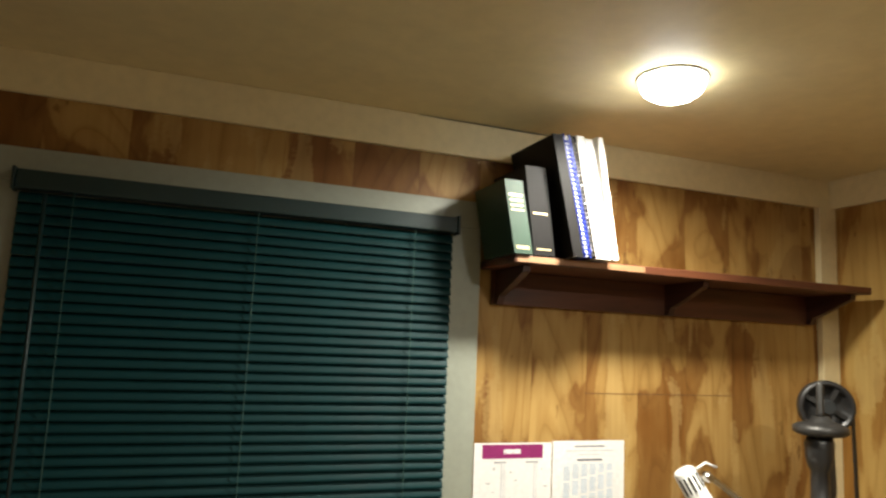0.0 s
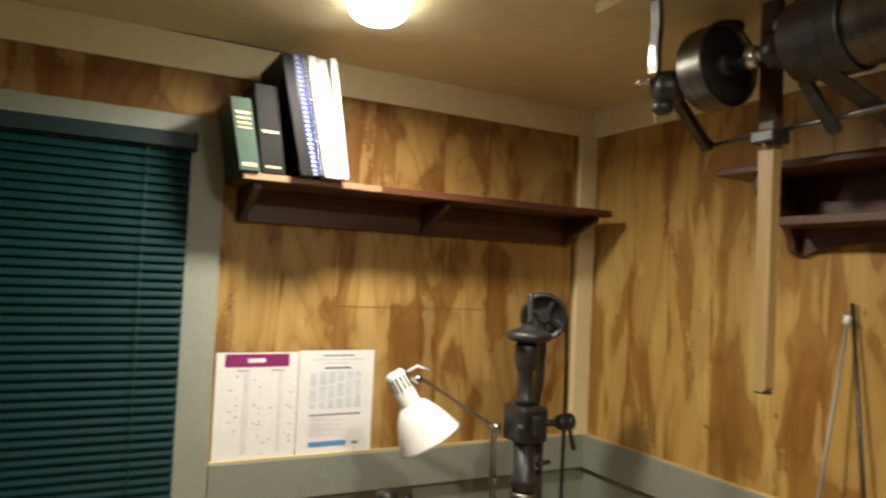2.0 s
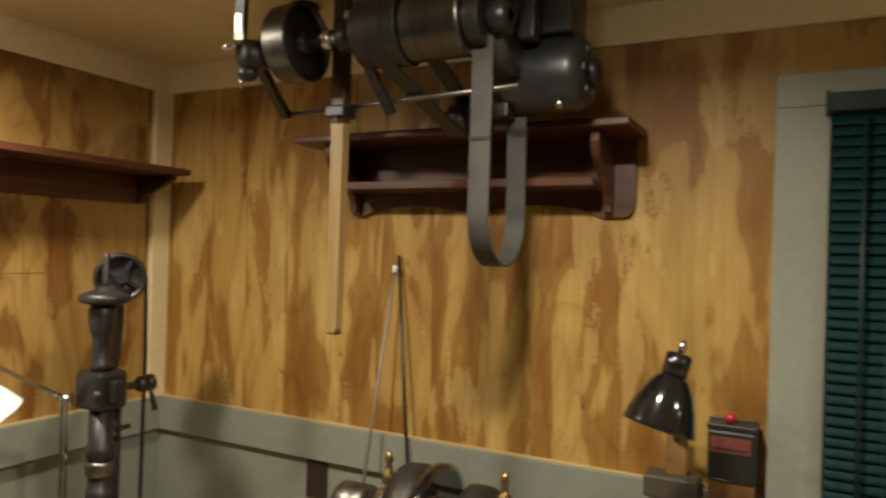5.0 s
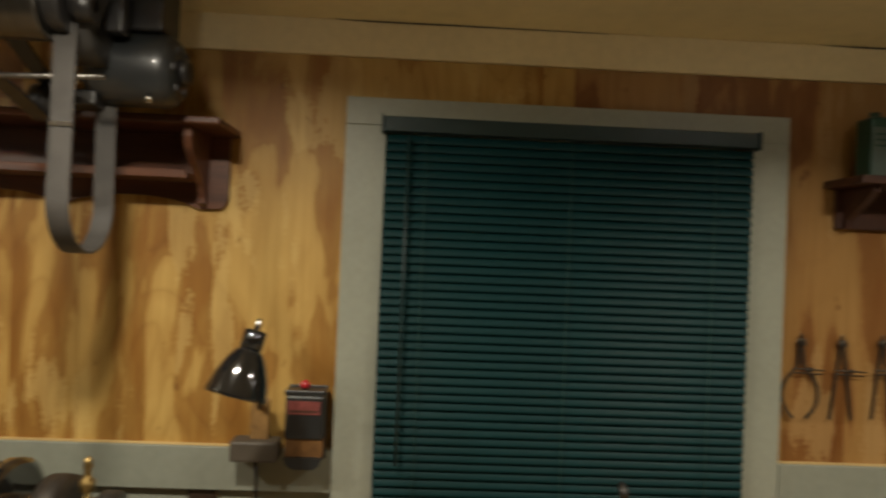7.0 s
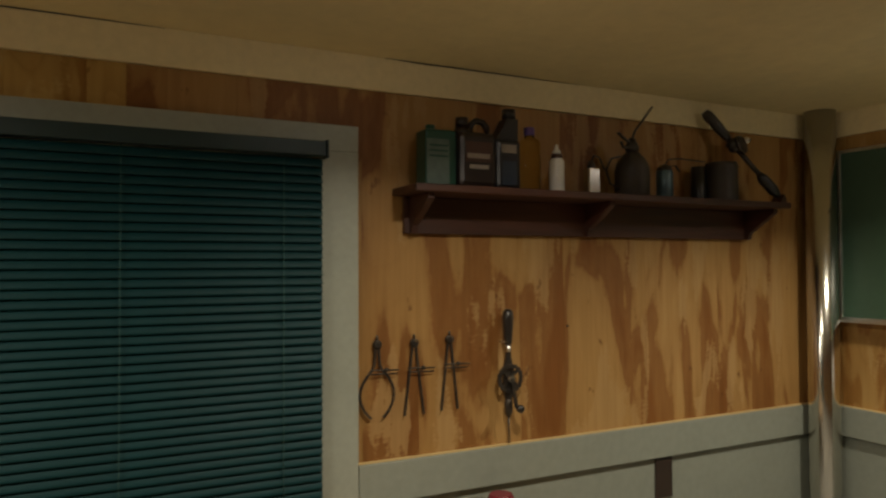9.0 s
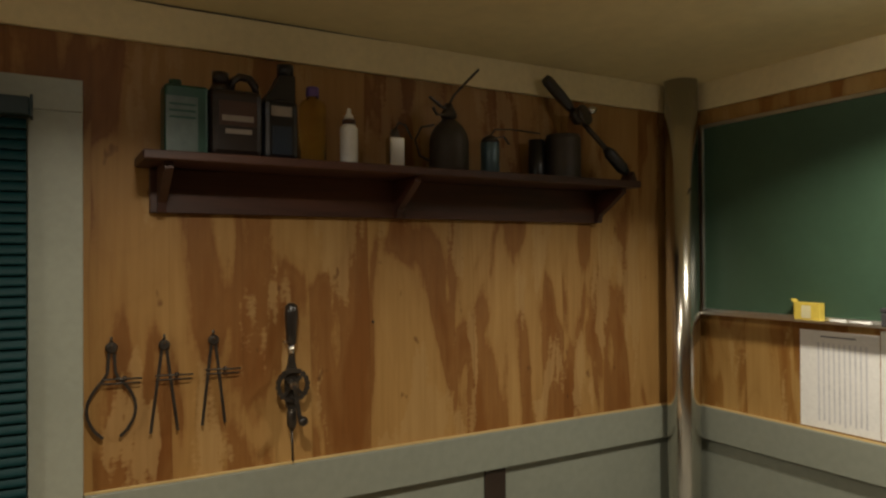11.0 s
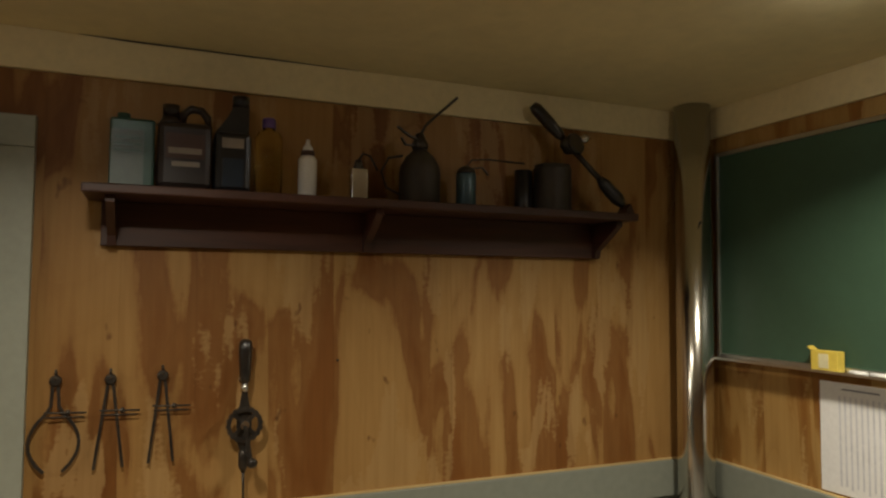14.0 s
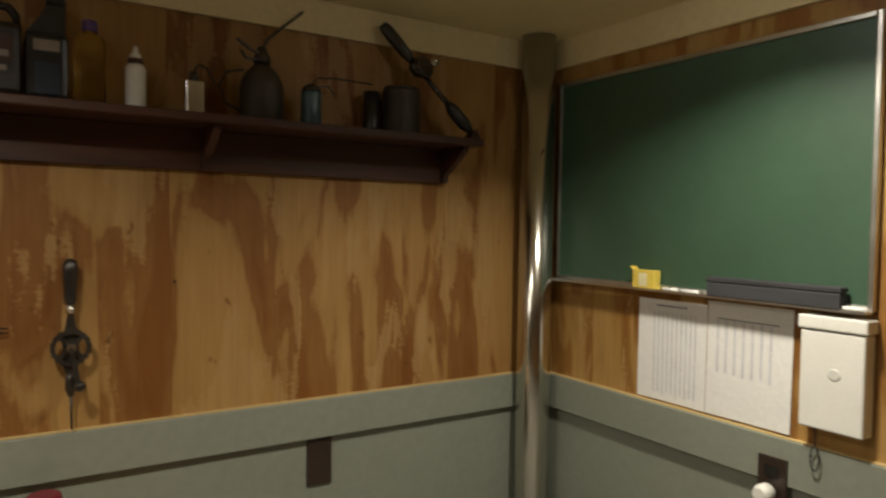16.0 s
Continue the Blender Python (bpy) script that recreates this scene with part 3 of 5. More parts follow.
book(0.800, 0.046, 1.432, 1.60, 1.7205, 0.168, 0.032, GREEN_CLOTH, PAPER, "green cloth hardback book with gilt lines", ((0.78, 0.005, GILT), (0.71, 0.004, GILT), (0.64, 0.004, GILT), (0.58, 0.003, GILT), (0.06, 0.008, GILT)))
book(0.853, 0.054, 1.438, 1.61, 1.7205, 0.208, 0.03, BLACK_CLOTH, PAPER, "thick black hardback book", ((0.46, 0.004, GILT), (0.06, 0.004, GILT)))
book(0.936, 0.026, 1.402, 1.62, 1.7205, 0.282, 0.062, BLACK_CLOTH, PAPER, "tall black binder overhanging the shelf edge")
book(0.9635, 0.018, 1.400, 1.615, 1.7205, 0.286, 0.064, BLUE_COVER, PAPER, "blue spiral-bound notebook standing on the shelf", (), True)
book(0.983, 0.012, 1.402, 1.615, 1.7205, 0.284, 0.062, BLACK_CLOTH, PAPER, "thin black spiral-bound notebook", (), True)
book(0.9965, 0.020, 1.402, 1.612, 1.7205, 0.287, 0.060, MAGAZINE, PAPER, "white paperback catalogue leaning on the shelf")
book(1.018, 0.020, 1.406, 1.612, 1.7205, 0.284, 0.056, MAGAZINE, PAPER, "white paperback catalogue leaning on the shelf")
book(1.0395, 0.014, 1.398, 1.61, 1.7205, 0.290, 0.048, MAGAZINE, PAPER, "white paperback catalogue leaning on the shelf")


def sheet(name, x0, x1, z0, z1, wall, sign, label, marks, curl=0.0):
    """A sheet on a wall along x; marks: rows of (u0, u1, v0, v1, material) in shares of the sheet from its top left."""
    y = wall + sign * 0.0015
    w = thing(name, ((x0 + x1) / 2, y, z0), label, "paper", "papers on the wall")
    bm = bmesh.new()
    cols, rows = 8, 10

    def skin(back):
        return [[bm.verts.new((x0 + (x1 - x0) * i / cols, y + sign * (0.0014 - back + curl * (j / rows) ** 2 * 0.012 + 0.001 * math.sin(5 * i / cols + 2 * j / rows)), z1 + (z0 - z1) * j / rows)) for j in range(rows + 1)] for i in range(cols + 1)]
    front, back = skin(0.0), skin(0.0007)
    for i in range(cols):
        for j in range(rows):
            for g in (front, back):
                bm.faces.new((g[i][j], g[i + 1][j], g[i + 1][j + 1], g[i][j + 1]))
    rim = [(i, 0) for i in range(cols)] + [(cols, j) for j in range(rows)] + [(i, rows) for i in range(cols, 0, -1)] + [(0, j) for j in range(rows, 0, -1)]
    for (a, c), (d, e) in zip(rim, rim[1:] + rim[:1]):
        bm.faces.new((front[a][c], front[d][e], back[d][e], back[a][c]))
    part("sheet", bm, PAPER, w)
    for nm, u0, u1, v0, v1, mat in marks:
        bm = bmesh.new()
        n = 6
        prev = None
        across = 8 if u1 - u0 > 0.2 else 2
        for s in range(n + 1):
            v = v0 + (v1 - v0) * s / n
            row = []
            for u in [u0 + (u1 - u0) * k / across for k in range(across + 1)]:
                d = 0.0019 + curl * (v ** 2) * 0.012 + 0.001 * math.sin(5 * u + 2 * v)
                row.append(bm.verts.new((x0 + (x1 - x0) * u, y + sign * d, z1 + (z0 - z1) * v)))
            if prev:
                for a in range(across):
                    bm.faces.new((prev[a], prev[a + 1], row[a + 1], row[a]))
            prev = row
        part(nm, bm, mat, w)
    return w


rng = random.Random(11)
FINE_PRINT = plain("fine_grey_print", (0.60, 0.60, 0.63), 0.8)
GREY_PRINT = plain("pale_grey_print", (0.62, 0.62, 0.64), 0.8)
marks = [("header_band", 0.10, 0.88, 0.015, 0.135, MAGENTA), ("header_word", 0.37, 0.62, 0.055, 0.095, PAPER)]
for u, wd in ((0.335, 0.02), (0.37, 0.012), (0.395, 0.006), (0.76, 0.02), (0.795, 0.012)):
    marks.append(("printed_line", u, u + wd, 0.17, 0.95, GREY_PRINT))
for k in range(34):
    u = rng.choice((0.16, 0.24, 0.45, 0.52, 0.58, 0.66, 0.86, 0.90))
    v = rng.uniform(0.18, 0.95)
    marks.append(("printed_mark", u, u + rng.uniform(0.015, 0.04), v, v + 0.008, INK))
marks += [("printed_line", 0.25, 0.40, 0.165, 0.175, INK), ("printed_line", 0.66, 0.82, 0.165, 0.175, INK)]
sheet("wall_chart", 0.808, 1.0245, 0.992, 1.271, NORTH, -1, "white printed chart with a magenta heading band", marks)
marks = [("printed_line", 0.30, 0.72, 0.045, 0.057, INK), ("printed_line", 0.17, 0.85, 0.085, 0.095, GREY_PRINT), ("printed_line", 0.35, 0.66, 0.12, 0.13, GREY_PRINT), ("printed_line", 0.33, 0.68, 0.165, 0.182, INK)]
for r in range(22):
    v = 0.21 + r * 0.0165
    for c in range(6):
        marks.append(("printed_mark", 0.15 + c * 0.12, 0.15 + c * 0.12 + 0.085, v, v + 0.009, INK_BLUE)) if (r + c) % 9 else None
marks.append(("printed_line", 0.15, 0.84, 0.62, 0.635, INK))
for r in range(12):
    v = 0.65 + r * 0.016
    marks.append(("printed_mark", 0.16, 0.30 + 0.5 * rng.random(), v, v + 0.006, GREY_PRINT))
marks += [("printed_emblem", 0.16, 0.66, 0.885, 0.935, INK_DEEP), ("printed_emblem", 0.74, 0.82, 0.90, 0.925, INK)]
sheet("wall_chart", 1.0265, 1.244, 0.993, 1.275, NORTH, -1, "white printed table of figures in pale blue", marks)


# ---- south wall: chalkboard and what hangs below it ----
def chalkboard():
    y = SOUTH
    x0, x1, z0, z1 = 0.947, 1.922, 1.306, 1.932
    w = thing("chalkboard", ((x0 + x1) / 2, y, z0), "green chalkboard in a thin aluminium frame", "chalkboard")
    part("writing_surface", B(x0 + 0.004, x1 - 0.004, y + 0.001, y + 0.012, z0 + 0.004, z1 - 0.004), BOARD, w)
    for a in ((x0, x0 + 0.012, z0, z1), (x1 - 0.012, x1, z0, z1), (x0 + 0.0125, x1 - 0.0125, z1 - 0.012, z1), (x0 + 0.0125, x1 - 0.0125, z0, z0 + 0.012)):
        part("frame", B(a[0], a[1], y + 0.001, y + 0.02, a[2], a[3], bevel=0.002), ALUMINIUM, w)
    part("chalk_tray", prism(bmesh.new(), [(y + 0.0205, z0 - 0.004), (y + 0.050, z0 - 0.004), (y + 0.050, z0 + 0.003), (y + 0.0475, z0 + 0.003), (y + 0.0475, z0), (y + 0.0205, z0)], "x", x0, x1), ALUMINIUM, w)
    part("screw", turned(bmesh.new(), [(0.006, 0), (0.005, 0.7), (0.0, 1)], (x1 + 0.012, y + 0.001, z0 + 0.012), (x1 + 0.012, y + 0.012, z0 + 0.012), 12), STEEL, w)


chalkboard()
YELLOW = plain("yellow_card", (0.72, 0.55, 0.09), 0.55, vary=0.1, scale=30)
CHALK = plain("white_chalk", (0.82, 0.81, 0.78), 0.9)
ERASER = plain("dark_grey_felt", (0.038, 0.038, 0.042), 0.8, vary=0.35, scale=30, stretch=(0.1, 1, 1))
ty = SOUTH + 0.034
w = thing("chalk_box", (1.533, ty, 1.3065), "small open yellow cardboard box of chalk", "box")
part("carton", B(1.494, 1.572, ty - 0.012, ty + 0.013, 1.3065, 1.358, bevel=0.002), YELLOW, w)
part("label", B(1.52, 1.548, ty + 0.0132, ty + 0.0142, 1.314, 1.35), plain("pale_yellow_card", (0.74, 0.68, 0.42), 0.6), w, "pale label panel")
part("flap", prism(bmesh.new(), [(1.5725, 1.356), (1.583, 1.366), (1.581, 1.367), (1.571, 1.359)], "y", ty - 0.011, ty + 0.012), YELLOW, w)
for x, l in ((1.47, 0.045), (1.415, 0.055), (0.998, 0.05)):
    whole("chalk_stick", rod(bmesh.new(), (x, ty + 0.005, 1.3112), (x - l, ty + 0.002, 1.3112), 0.0048, seg=10), CHALK, "short stick of white chalk on the tray", "chalk", group="chalk sticks")
w = thing("board_eraser", (1.163, ty, 1.3065), "long dark grey felt board eraser on the tray", "eraser")
part("felt", B(0.998, 1.327, ty - 0.012, ty + 0.018, 1.3065, 1.342, bevel=0.003), ERASER, w)
part("back", B(0.996, 1.329, ty - 0.0125, ty + 0.019, 1.3425, 1.355, bevel=0.003), ERASER, w)


def printed_columns(cols, u0, u1, v0, v1, mat, share):
    """Columns of small print, each with a ragged foot and a short gap or two."""
    out = []
    rg = random.Random(cols)
    for c in range(cols):
        u = u0 + (u1 - u0) * c / cols
        wd = (u1 - u0) / cols * share
        gap = v0 + (v1 - v0) * rg.uniform(0.3, 0.7)
        out.append(("printed_mark", u, u + wd, v0, gap - 0.008, mat))
        out.append(("printed_mark", u, u + wd, gap, v1 + rg.uniform(-0.01, 0.03), mat))
    return out


sheet("wall_chart", 1.582, 1.357, 0.998, 1.277, SOUTH, 1, "white sheet densely printed with grey columns", [("printed_line", 0.28, 0.72, 0.05, 0.065, INK)] + printed_columns(10, 0.24, 0.90, 0.12, 0.92, FINE_PRINT, 0.34), 0.05)
sheet("wall_chart", 1.3535, 1.125, 0.999, 1.290, SOUTH, 1, "white sheet with printed columns, lower edge lifting", [("printed_line", 0.12, 0.85, 0.14, 0.15, INK)] + printed_columns(7, 0.12, 0.85, 0.16, 0.62, FINE_PRINT, 0.3), 0.25)

BOXWHITE = plain("white_plastic", (0.78, 0.77, 0.72), 0.35, vary=0.03)
w = thing("wall_box", (1.009, SOUTH, 1.041), "white plastic box with a hinged lid on the wall", "box")
part("body", B(0.946, 1.084, SOUTH + 0.001, SOUTH + 0.046, 1.041, 1.257, bevel=0.004), BOXWHITE, w)
part("lid", B(0.941, 1.089, SOUTH + 0.001, SOUTH + 0.050, 1.2595, 1.29, bevel=0.004), BOXWHITE, w)
part("emblem", turned(bmesh.new(), [(0.013, 0), (0.013, 0.6), (0.011, 1)], (1.008, SOUTH + 0.0462, 1.166), (1.008, SOUTH + 0.0475, 1.166), 20), plain("embossed_plastic", (0.70, 0.69, 0.65), 0.4), w, "faint embossed roundel")
w = thing("key_ring", (1.05, SOUTH + 0.03, 0.944), "small dark wire loop hanging from the box", "hook")
part("wire_loop", sweep(bmesh.new(), [(1.052 + 0.010 * math.cos(a), SOUTH + 0.030, 0.969 + 0.027 * math.sin(a)) for a in (2 * math.pi * k / 16 for k in range(17))], 0.002, 0, seg=6), IRON, w)
part("link", rod(bmesh.new(), (1.052, SOUTH + 0.030, 0.996), (1.052, SOUTH + 0.030, 1.0408), 0.0018, seg=8), IRON, w)


def outlet(run, at, s, z0, z1, label, sockets=False):
    w = thing("wall_outlet", (s, at, z0) if run == "x" else (at, s, z0), label, "outlet", "wall outlets", "structure")
    half = 0.036
    sg = 1 if run == "x" else -1

    def bx(p, q, d0, d1, lo, hi, bevel=0.0):
        lo_d, hi_d = sorted((at + sg * d0, at + sg * d1))
        return B(p, q, lo_d, hi_d, lo, hi, bevel=bevel) if run == "x" else B(lo_d, hi_d, p, q, lo, hi, bevel=bevel)
    part("cover_plate", bx(s - half, s + half, 0.0005, 0.007, z0, z1, 0.002), PLATE, w)
    for zc in (z0 + 0.034, z1 - 0.034) if sockets else ():
        part("socket", bx(s - 0.016, s + 0.016, 0.0072, 0.0095, zc - 0.014, zc + 0.014, 0.003), BLACK_IRON, w)
    return w


outlet("y", EAST, 0.985, 0.768, 0.881, "dark brown outlet cover under the chair rail")
outlet("y", EAST, 0.133, 0.768, 0.881, "dark brown outlet cover under the chair rail by the lamp")
outlet("y", EAST, -2.390, 0.746, 0.881, "dark brown outlet cover under the chair rail")
outlet("x", SOUTH + 0.02, 1.153, 0.822, 0.944, "dark brown outlet cover with a white plug", True)
w = thing("plug", (1.153, SOUTH + 0.03, 0.822), "white plug in the lower socket with its cable", "plug")
part("plug_body", turned(bmesh.new(), [(0.012, 0), (0.021, 0.25), (0.022, 0.7), (0.015, 1)], (1.153, SOUTH + 0.030, 0.864), (1.153, SOUTH + 0.078, 0.864), 16), BOXWHITE, w)
part("cable", sweep(bmesh.new(), [(1.153, SOUTH + 0.070, 0.852), (1.155, SOUTH + 0.075, 0.812), (1.159, SOUTH + 0.06, 0.70), (1.164, SOUTH + 0.05, 0.55), (1.174, SOUTH + 0.05, 0.005)], 0.004, 0, seg=8), BOXWHITE, w)

# steel pipe in the corner
w = thing("steel_pipe", (1.934, -3.092, 0), "bright bare steel pipe from floor to ceiling", "pipe")
part("pipe", rod(bmesh.new(), (1.934, -3.092, 0.001), (1.934, -3.092, CEIL - 0.001), 0.054, seg=40), CHROME, w)
part("screw", turned(bmesh.new(), [(0.004, 0), (0.003, 1)], (1.883, -3.072, 1.711), (1.877, -3.069, 1.711), 8), BLACK_IRON, w)

# ---- tools hung on the east wall ----
TOOL = plain("browned_tool_steel", (0.075, 0.065, 0.055), 0.4, 0.8, 0.3, 25, 0.2)
X = EAST - 0.012


def caliper(y, z, bowed, label, spread):
    w = thing("caliper", (X, y, z - 0.21), label, "caliper", "calipers on the wall")
    part("spring_head", turned(bmesh.new(), [(0.010, 0), (0.0125, 0.3), (0.0125, 0.7), (0.009, 1)], (X + 0.006, y, z), (X - 0.008, y, z), 18), TOOL, w)
    part("top_knob", rod(bmesh.new(), (X, y, z + 0.011), (X, y, z + 0.024), 0.0035, 0.0025, 8), TOOL, w)
    for sg in (-1, 1):
        pts = []
        for k in range(13):
            u = k / 12
            if bowed:
                d = 0.005 + 0.012 * u + (0.036 * math.sin(math.pi * min(1, max(0, (u - 0.30) / 0.70))) ** 0.8 if u > 0.3 else 0)
            else:
                d = 0.005 + spread * u
            pts.append((X - 0.001 * sg, y + sg * d, z - 0.008 - u * 0.188))
        bm = bmesh.new()
        sweep(bm, pts, 0.0065, 0.004, side=(0, 1, 0))
        part("leg", bm, TOOL, w)
    zz = z - 0.068
    part("adjusting_screw", rod(bmesh.new(), (X - 0.003, y + 0.02, zz), (X - 0.003, y - 0.062, zz - 0.003), 0.0022, seg=8), TOOL, w)
    part("guide_rod", rod(bmesh.new(), (X - 0.003, y + 0.018, zz - 0.010), (X - 0.003, y - 0.058, zz - 0.012), 0.0016, seg=8), TOOL, w)
    part("nut", rod(bmesh.new(), (X - 0.003, y - 0.022, zz - 0.001), (X - 0.003, y - 0.030, zz - 0.0012), 0.0055, seg=10), TOOL, w)
    part("nail", rod(bmesh.new(), (EAST + 0.004, y, z + 0.004), (X - 0.014, y, z + 0.005), 0.0015, seg=6), STEEL, w)


caliper(-1.38, 1.303, True, "spring outside caliper of browned steel with bowed legs", 0)
caliper(-1.488, 1.302, False, "spring divider of browned steel with straight legs", 0.024)
caliper(-1.596, 1.306, False, "spring divider of browned steel with straight legs", 0.021)

BLACK_WOOD = plain("black_painted_wood", (0.016, 0.013, 0.011), 0.3, vary=0.2, coat=0.4)


def hand_drill():
    y, x = -1.777, EAST - 0.03
    w = thing("hand_drill", (x, y, 1.0), "old hand drill with black wooden handle and geared wheel", "hand drill")
    part("handle", turned(bmesh.new(), [(0.006, 0), (0.012, 0.05), (0.0135, 0.3), (0.0165, 0.75), (0.015, 0.93), (0.007, 1)], (x, y, 1.282), (x, y, 1.386), 20), BLACK_WOOD, w, "black turned handle")
    part("ferrule", rod(bmesh.new(), (x, y, 1.262), (x, y, 1.282), 0.009, seg=16), STEEL, w)
    bm = bmesh.new()
    prism(bm, [(y - 0.006, 1.262), (y + 0.006, 1.262), (y + 0.010, 1.235), (y + 0.017, 1.215), (y + 0.017, 1.150), (y + 0.010, 1.128), (y - 0.010, 1.128), (y - 0.017, 1.150), (y - 0.017, 1.215), (y - 0.010, 1.235)], "x", x - 0.004, x + 0.004)
    part("frame", bm, TOOL, w)
    bm = bmesh.new()
    for k in range(36):
        a, b = 2 * math.pi * k / 36, 2 * math.pi * (k + 1) / 36
        ro, ri = 0.041 + (0.0015 if k % 2 else -0.0005), 0.031
        q = [(ri, a), (ro, a), (ro, b), (ri, b)]
        lo = [bm.verts.new((x - 0.008, y + r * math.cos(t), 1.187 + r * math.sin(t))) for r, t in q]
        hi = [bm.verts.new((x - 0.014, y + r * math.cos(t), 1.187 + r * math.sin(t))) for r, t in q]
        for f in ((0, 1, 2, 3), ):
            bm.faces.new([hi[i] for i in f]); bm.faces.new([lo[i] for i in f[::-1]])
        bm.faces.new((lo[1], lo[2], hi[2], hi[1])); bm.faces.new((lo[0], hi[0], hi[3], lo[3]))
    part("gear_rim", bm, TOOL, w)
    for k in range(4):
        a = radians(45 + 90 * k)
        part("spoke", sweep(bmesh.new(), [(x - 0.011, y, 1.187), (x - 0.011, y + 0.032 * math.cos(a), 1.187 + 0.032 * math.sin(a))], 0.009, 0.004, side=(0, -math.sin(a), math.cos(a))), TOOL, w)
    part("gear_hub", rod(bmesh.new(), (x - 0.003, y, 1.187), (x - 0.022, y, 1.187), 0.010, seg=14), STEEL, w)
    part("crank_arm", sweep(bmesh.new(), [(x - 0.020, y, 1.187), (x - 0.021, y - 0.008, 1.14), (x - 0.021, y - 0.014, 1.105)], 0.010, 0.004, side=(0, 1, 0)), TOOL, w)
    part("crank_knob", turned(bmesh.new(), [(0.005, 0), (0.011, 0.4), (0.012, 0.75), (0.006, 1)], (x - 0.023, y - 0.015, 1.104), (x - 0.052, y - 0.015, 1.104), 16), BLACK_WOOD, w)
    part("chuck", turned(bmesh.new(), [(0.009, 0), (0.012, 0.2), (0.012, 0.7), (0.005, 1)], (x, y, 1.128), (x, y, 1.075), 16), TOOL, w)
    part("drill_bit", rod(bmesh.new(), (x, y, 1.0755), (x, y - 0.002, 1.0), 0.0032, 0.0026, 8), TOOL, w)
    part("hook", rod(bmesh.new(), (EAST + 0.003, y + 0.012, 1.290), (x - 0.014, y + 0.012, 1.292), 0.0022, seg=6), STEEL, w)


hand_drill()
whole("nail", turned(bmesh.new(), [(0.0012, 0), (0.0012, 0.7), (0.0032, 0.75), (0.003, 1)], (EAST + 0.01, -2.007, 1.326), (EAST - 0.006, -2.007, 1.326), 8), BLACK_IRON, "dark nail head in the plywood", "nail")

# ---- bottles and cans on the long east shelf ----
SZ = 1.7225
XC = 1.93
GREEN_TIN = plain("green_tin", (0.012, 0.062, 0.042), 0.3, 0.1, 0.15)
BROWN_JUG = plain("brown_black_plastic", (0.017, 0.010, 0.008), 0.35, vary=0.15)
BLACK_JUG = plain("black_plastic", (0.012, 0.012, 0.014), 0.3, vary=0.15)
LABEL = plain("pale_label", (0.26, 0.22, 0.18), 0.5, vary=0.12, scale=40)
LABEL_GREEN = plain("pale_green_label", (0.085, 0.12, 0.105), 0.35, vary=0.15, scale=40)
ORANGE = plain("dull_orange_label", (0.055, 0.022, 0.012), 0.5)
PURPLE = plain("purple_cap", (0.10, 0.05, 0.20), 0.4)
RED = plain("red_plastic", (0.42, 0.02, 0.03), 0.3)
BLUE_TIN = plain("grey_blue_tin", (0.075, 0.13, 0.16), 0.35, 0.3, 0.2)
OIL, _n, _l, _b = material("yellow_oil_in_clear_plastic")
_b.inputs["Base Color"].default_value = (1.0, 0.90, 0.42, 1)
_b.inputs["Transmission Weight"].default_value, _b.inputs["Roughness"].default_value, _b.inputs["IOR"].default_value = 1.0, 0.02, 1.22
CLEAR, _n, _l, _b = material("clear_plastic")
_b.inputs["Transmission Weight"].default_value, _b.inputs["Roughness"].default_value, _b.inputs["IOR"].default_value = 0.95, 0.06, 1.2


def rounded(y0, y1, x0, x1, z0, z1, r):
    return B(x0, x1, y0, y1, z0, z1, bevel=r)


w = thing("oil_tin", (XC, -1.52, SZ), "flat green oil tin with a pale label", "tin", "cans on the shelf")
part("tin_body", rounded(-1.565, -1.475, 1.895, 1.96, SZ, 1.872, 0.006), GREEN_TIN, w)
part("label", B(1.8938, 1.8948, -1.543, -1.478, 1.728, 1.846), LABEL_GREEN, w, "pale green label")
for z in (1.826, 1.812, 1.798):
    part("label_line", B(1.8930, 1.8936, -1.538, -1.484, z, z + 0.005), GREEN_TIN, w)
part("cap", rod(bmesh.new(), (1.925, -1.501, 1.8715), (1.925, -1.501, 1.886), 0.013, seg=16), GREEN_TIN, w)

w = thing("oil_jug", (XC, -1.624, SZ), "squat brown-black oil jug with loop handle and pale lettering bars", "jug", "cans on the shelf")
part("jug_body", rounded(-1.683, -1.569, 1.885, 1.962, SZ, 1.872, 0.014), BROWN_JUG, w)
part("shoulder", turned(bmesh.new(), [(0.030, 0), (0.022, 0.5), (0.017, 1)], (1.925, -1.597, 1.868), (1.925, -1.597, 1.89), 18), BROWN_JUG, w)
part("cap", rod(bmesh.new(), (1.925, -1.597, 1.8905), (1.925, -1.597, 1.914), 0.018, seg=18), BROWN_JUG, w)
part("loop_handle", sweep(bmesh.new(), [(1.925, -1.619, 1.868), (1.925, -1.624, 1.898), (1.925, -1.639, 1.910), (1.925, -1.661, 1.908), (1.925, -1.674, 1.892), (1.925, -1.676, 1.866)], 0.009, 0, seg=10), BROWN_JUG, w)
part("label", B(1.8836, 1.8848, -1.668, -1.586, 1.79, 1.845), ORANGE, w, "dull orange label")
part("label_bar", B(1.8828, 1.8835, -1.661, -1.592, 1.80, 1.813), LABEL, w)
part("label_bar", B(1.8832, 1.8846, -1.657, -1.599, 1.772, 1.783), LABEL, w)

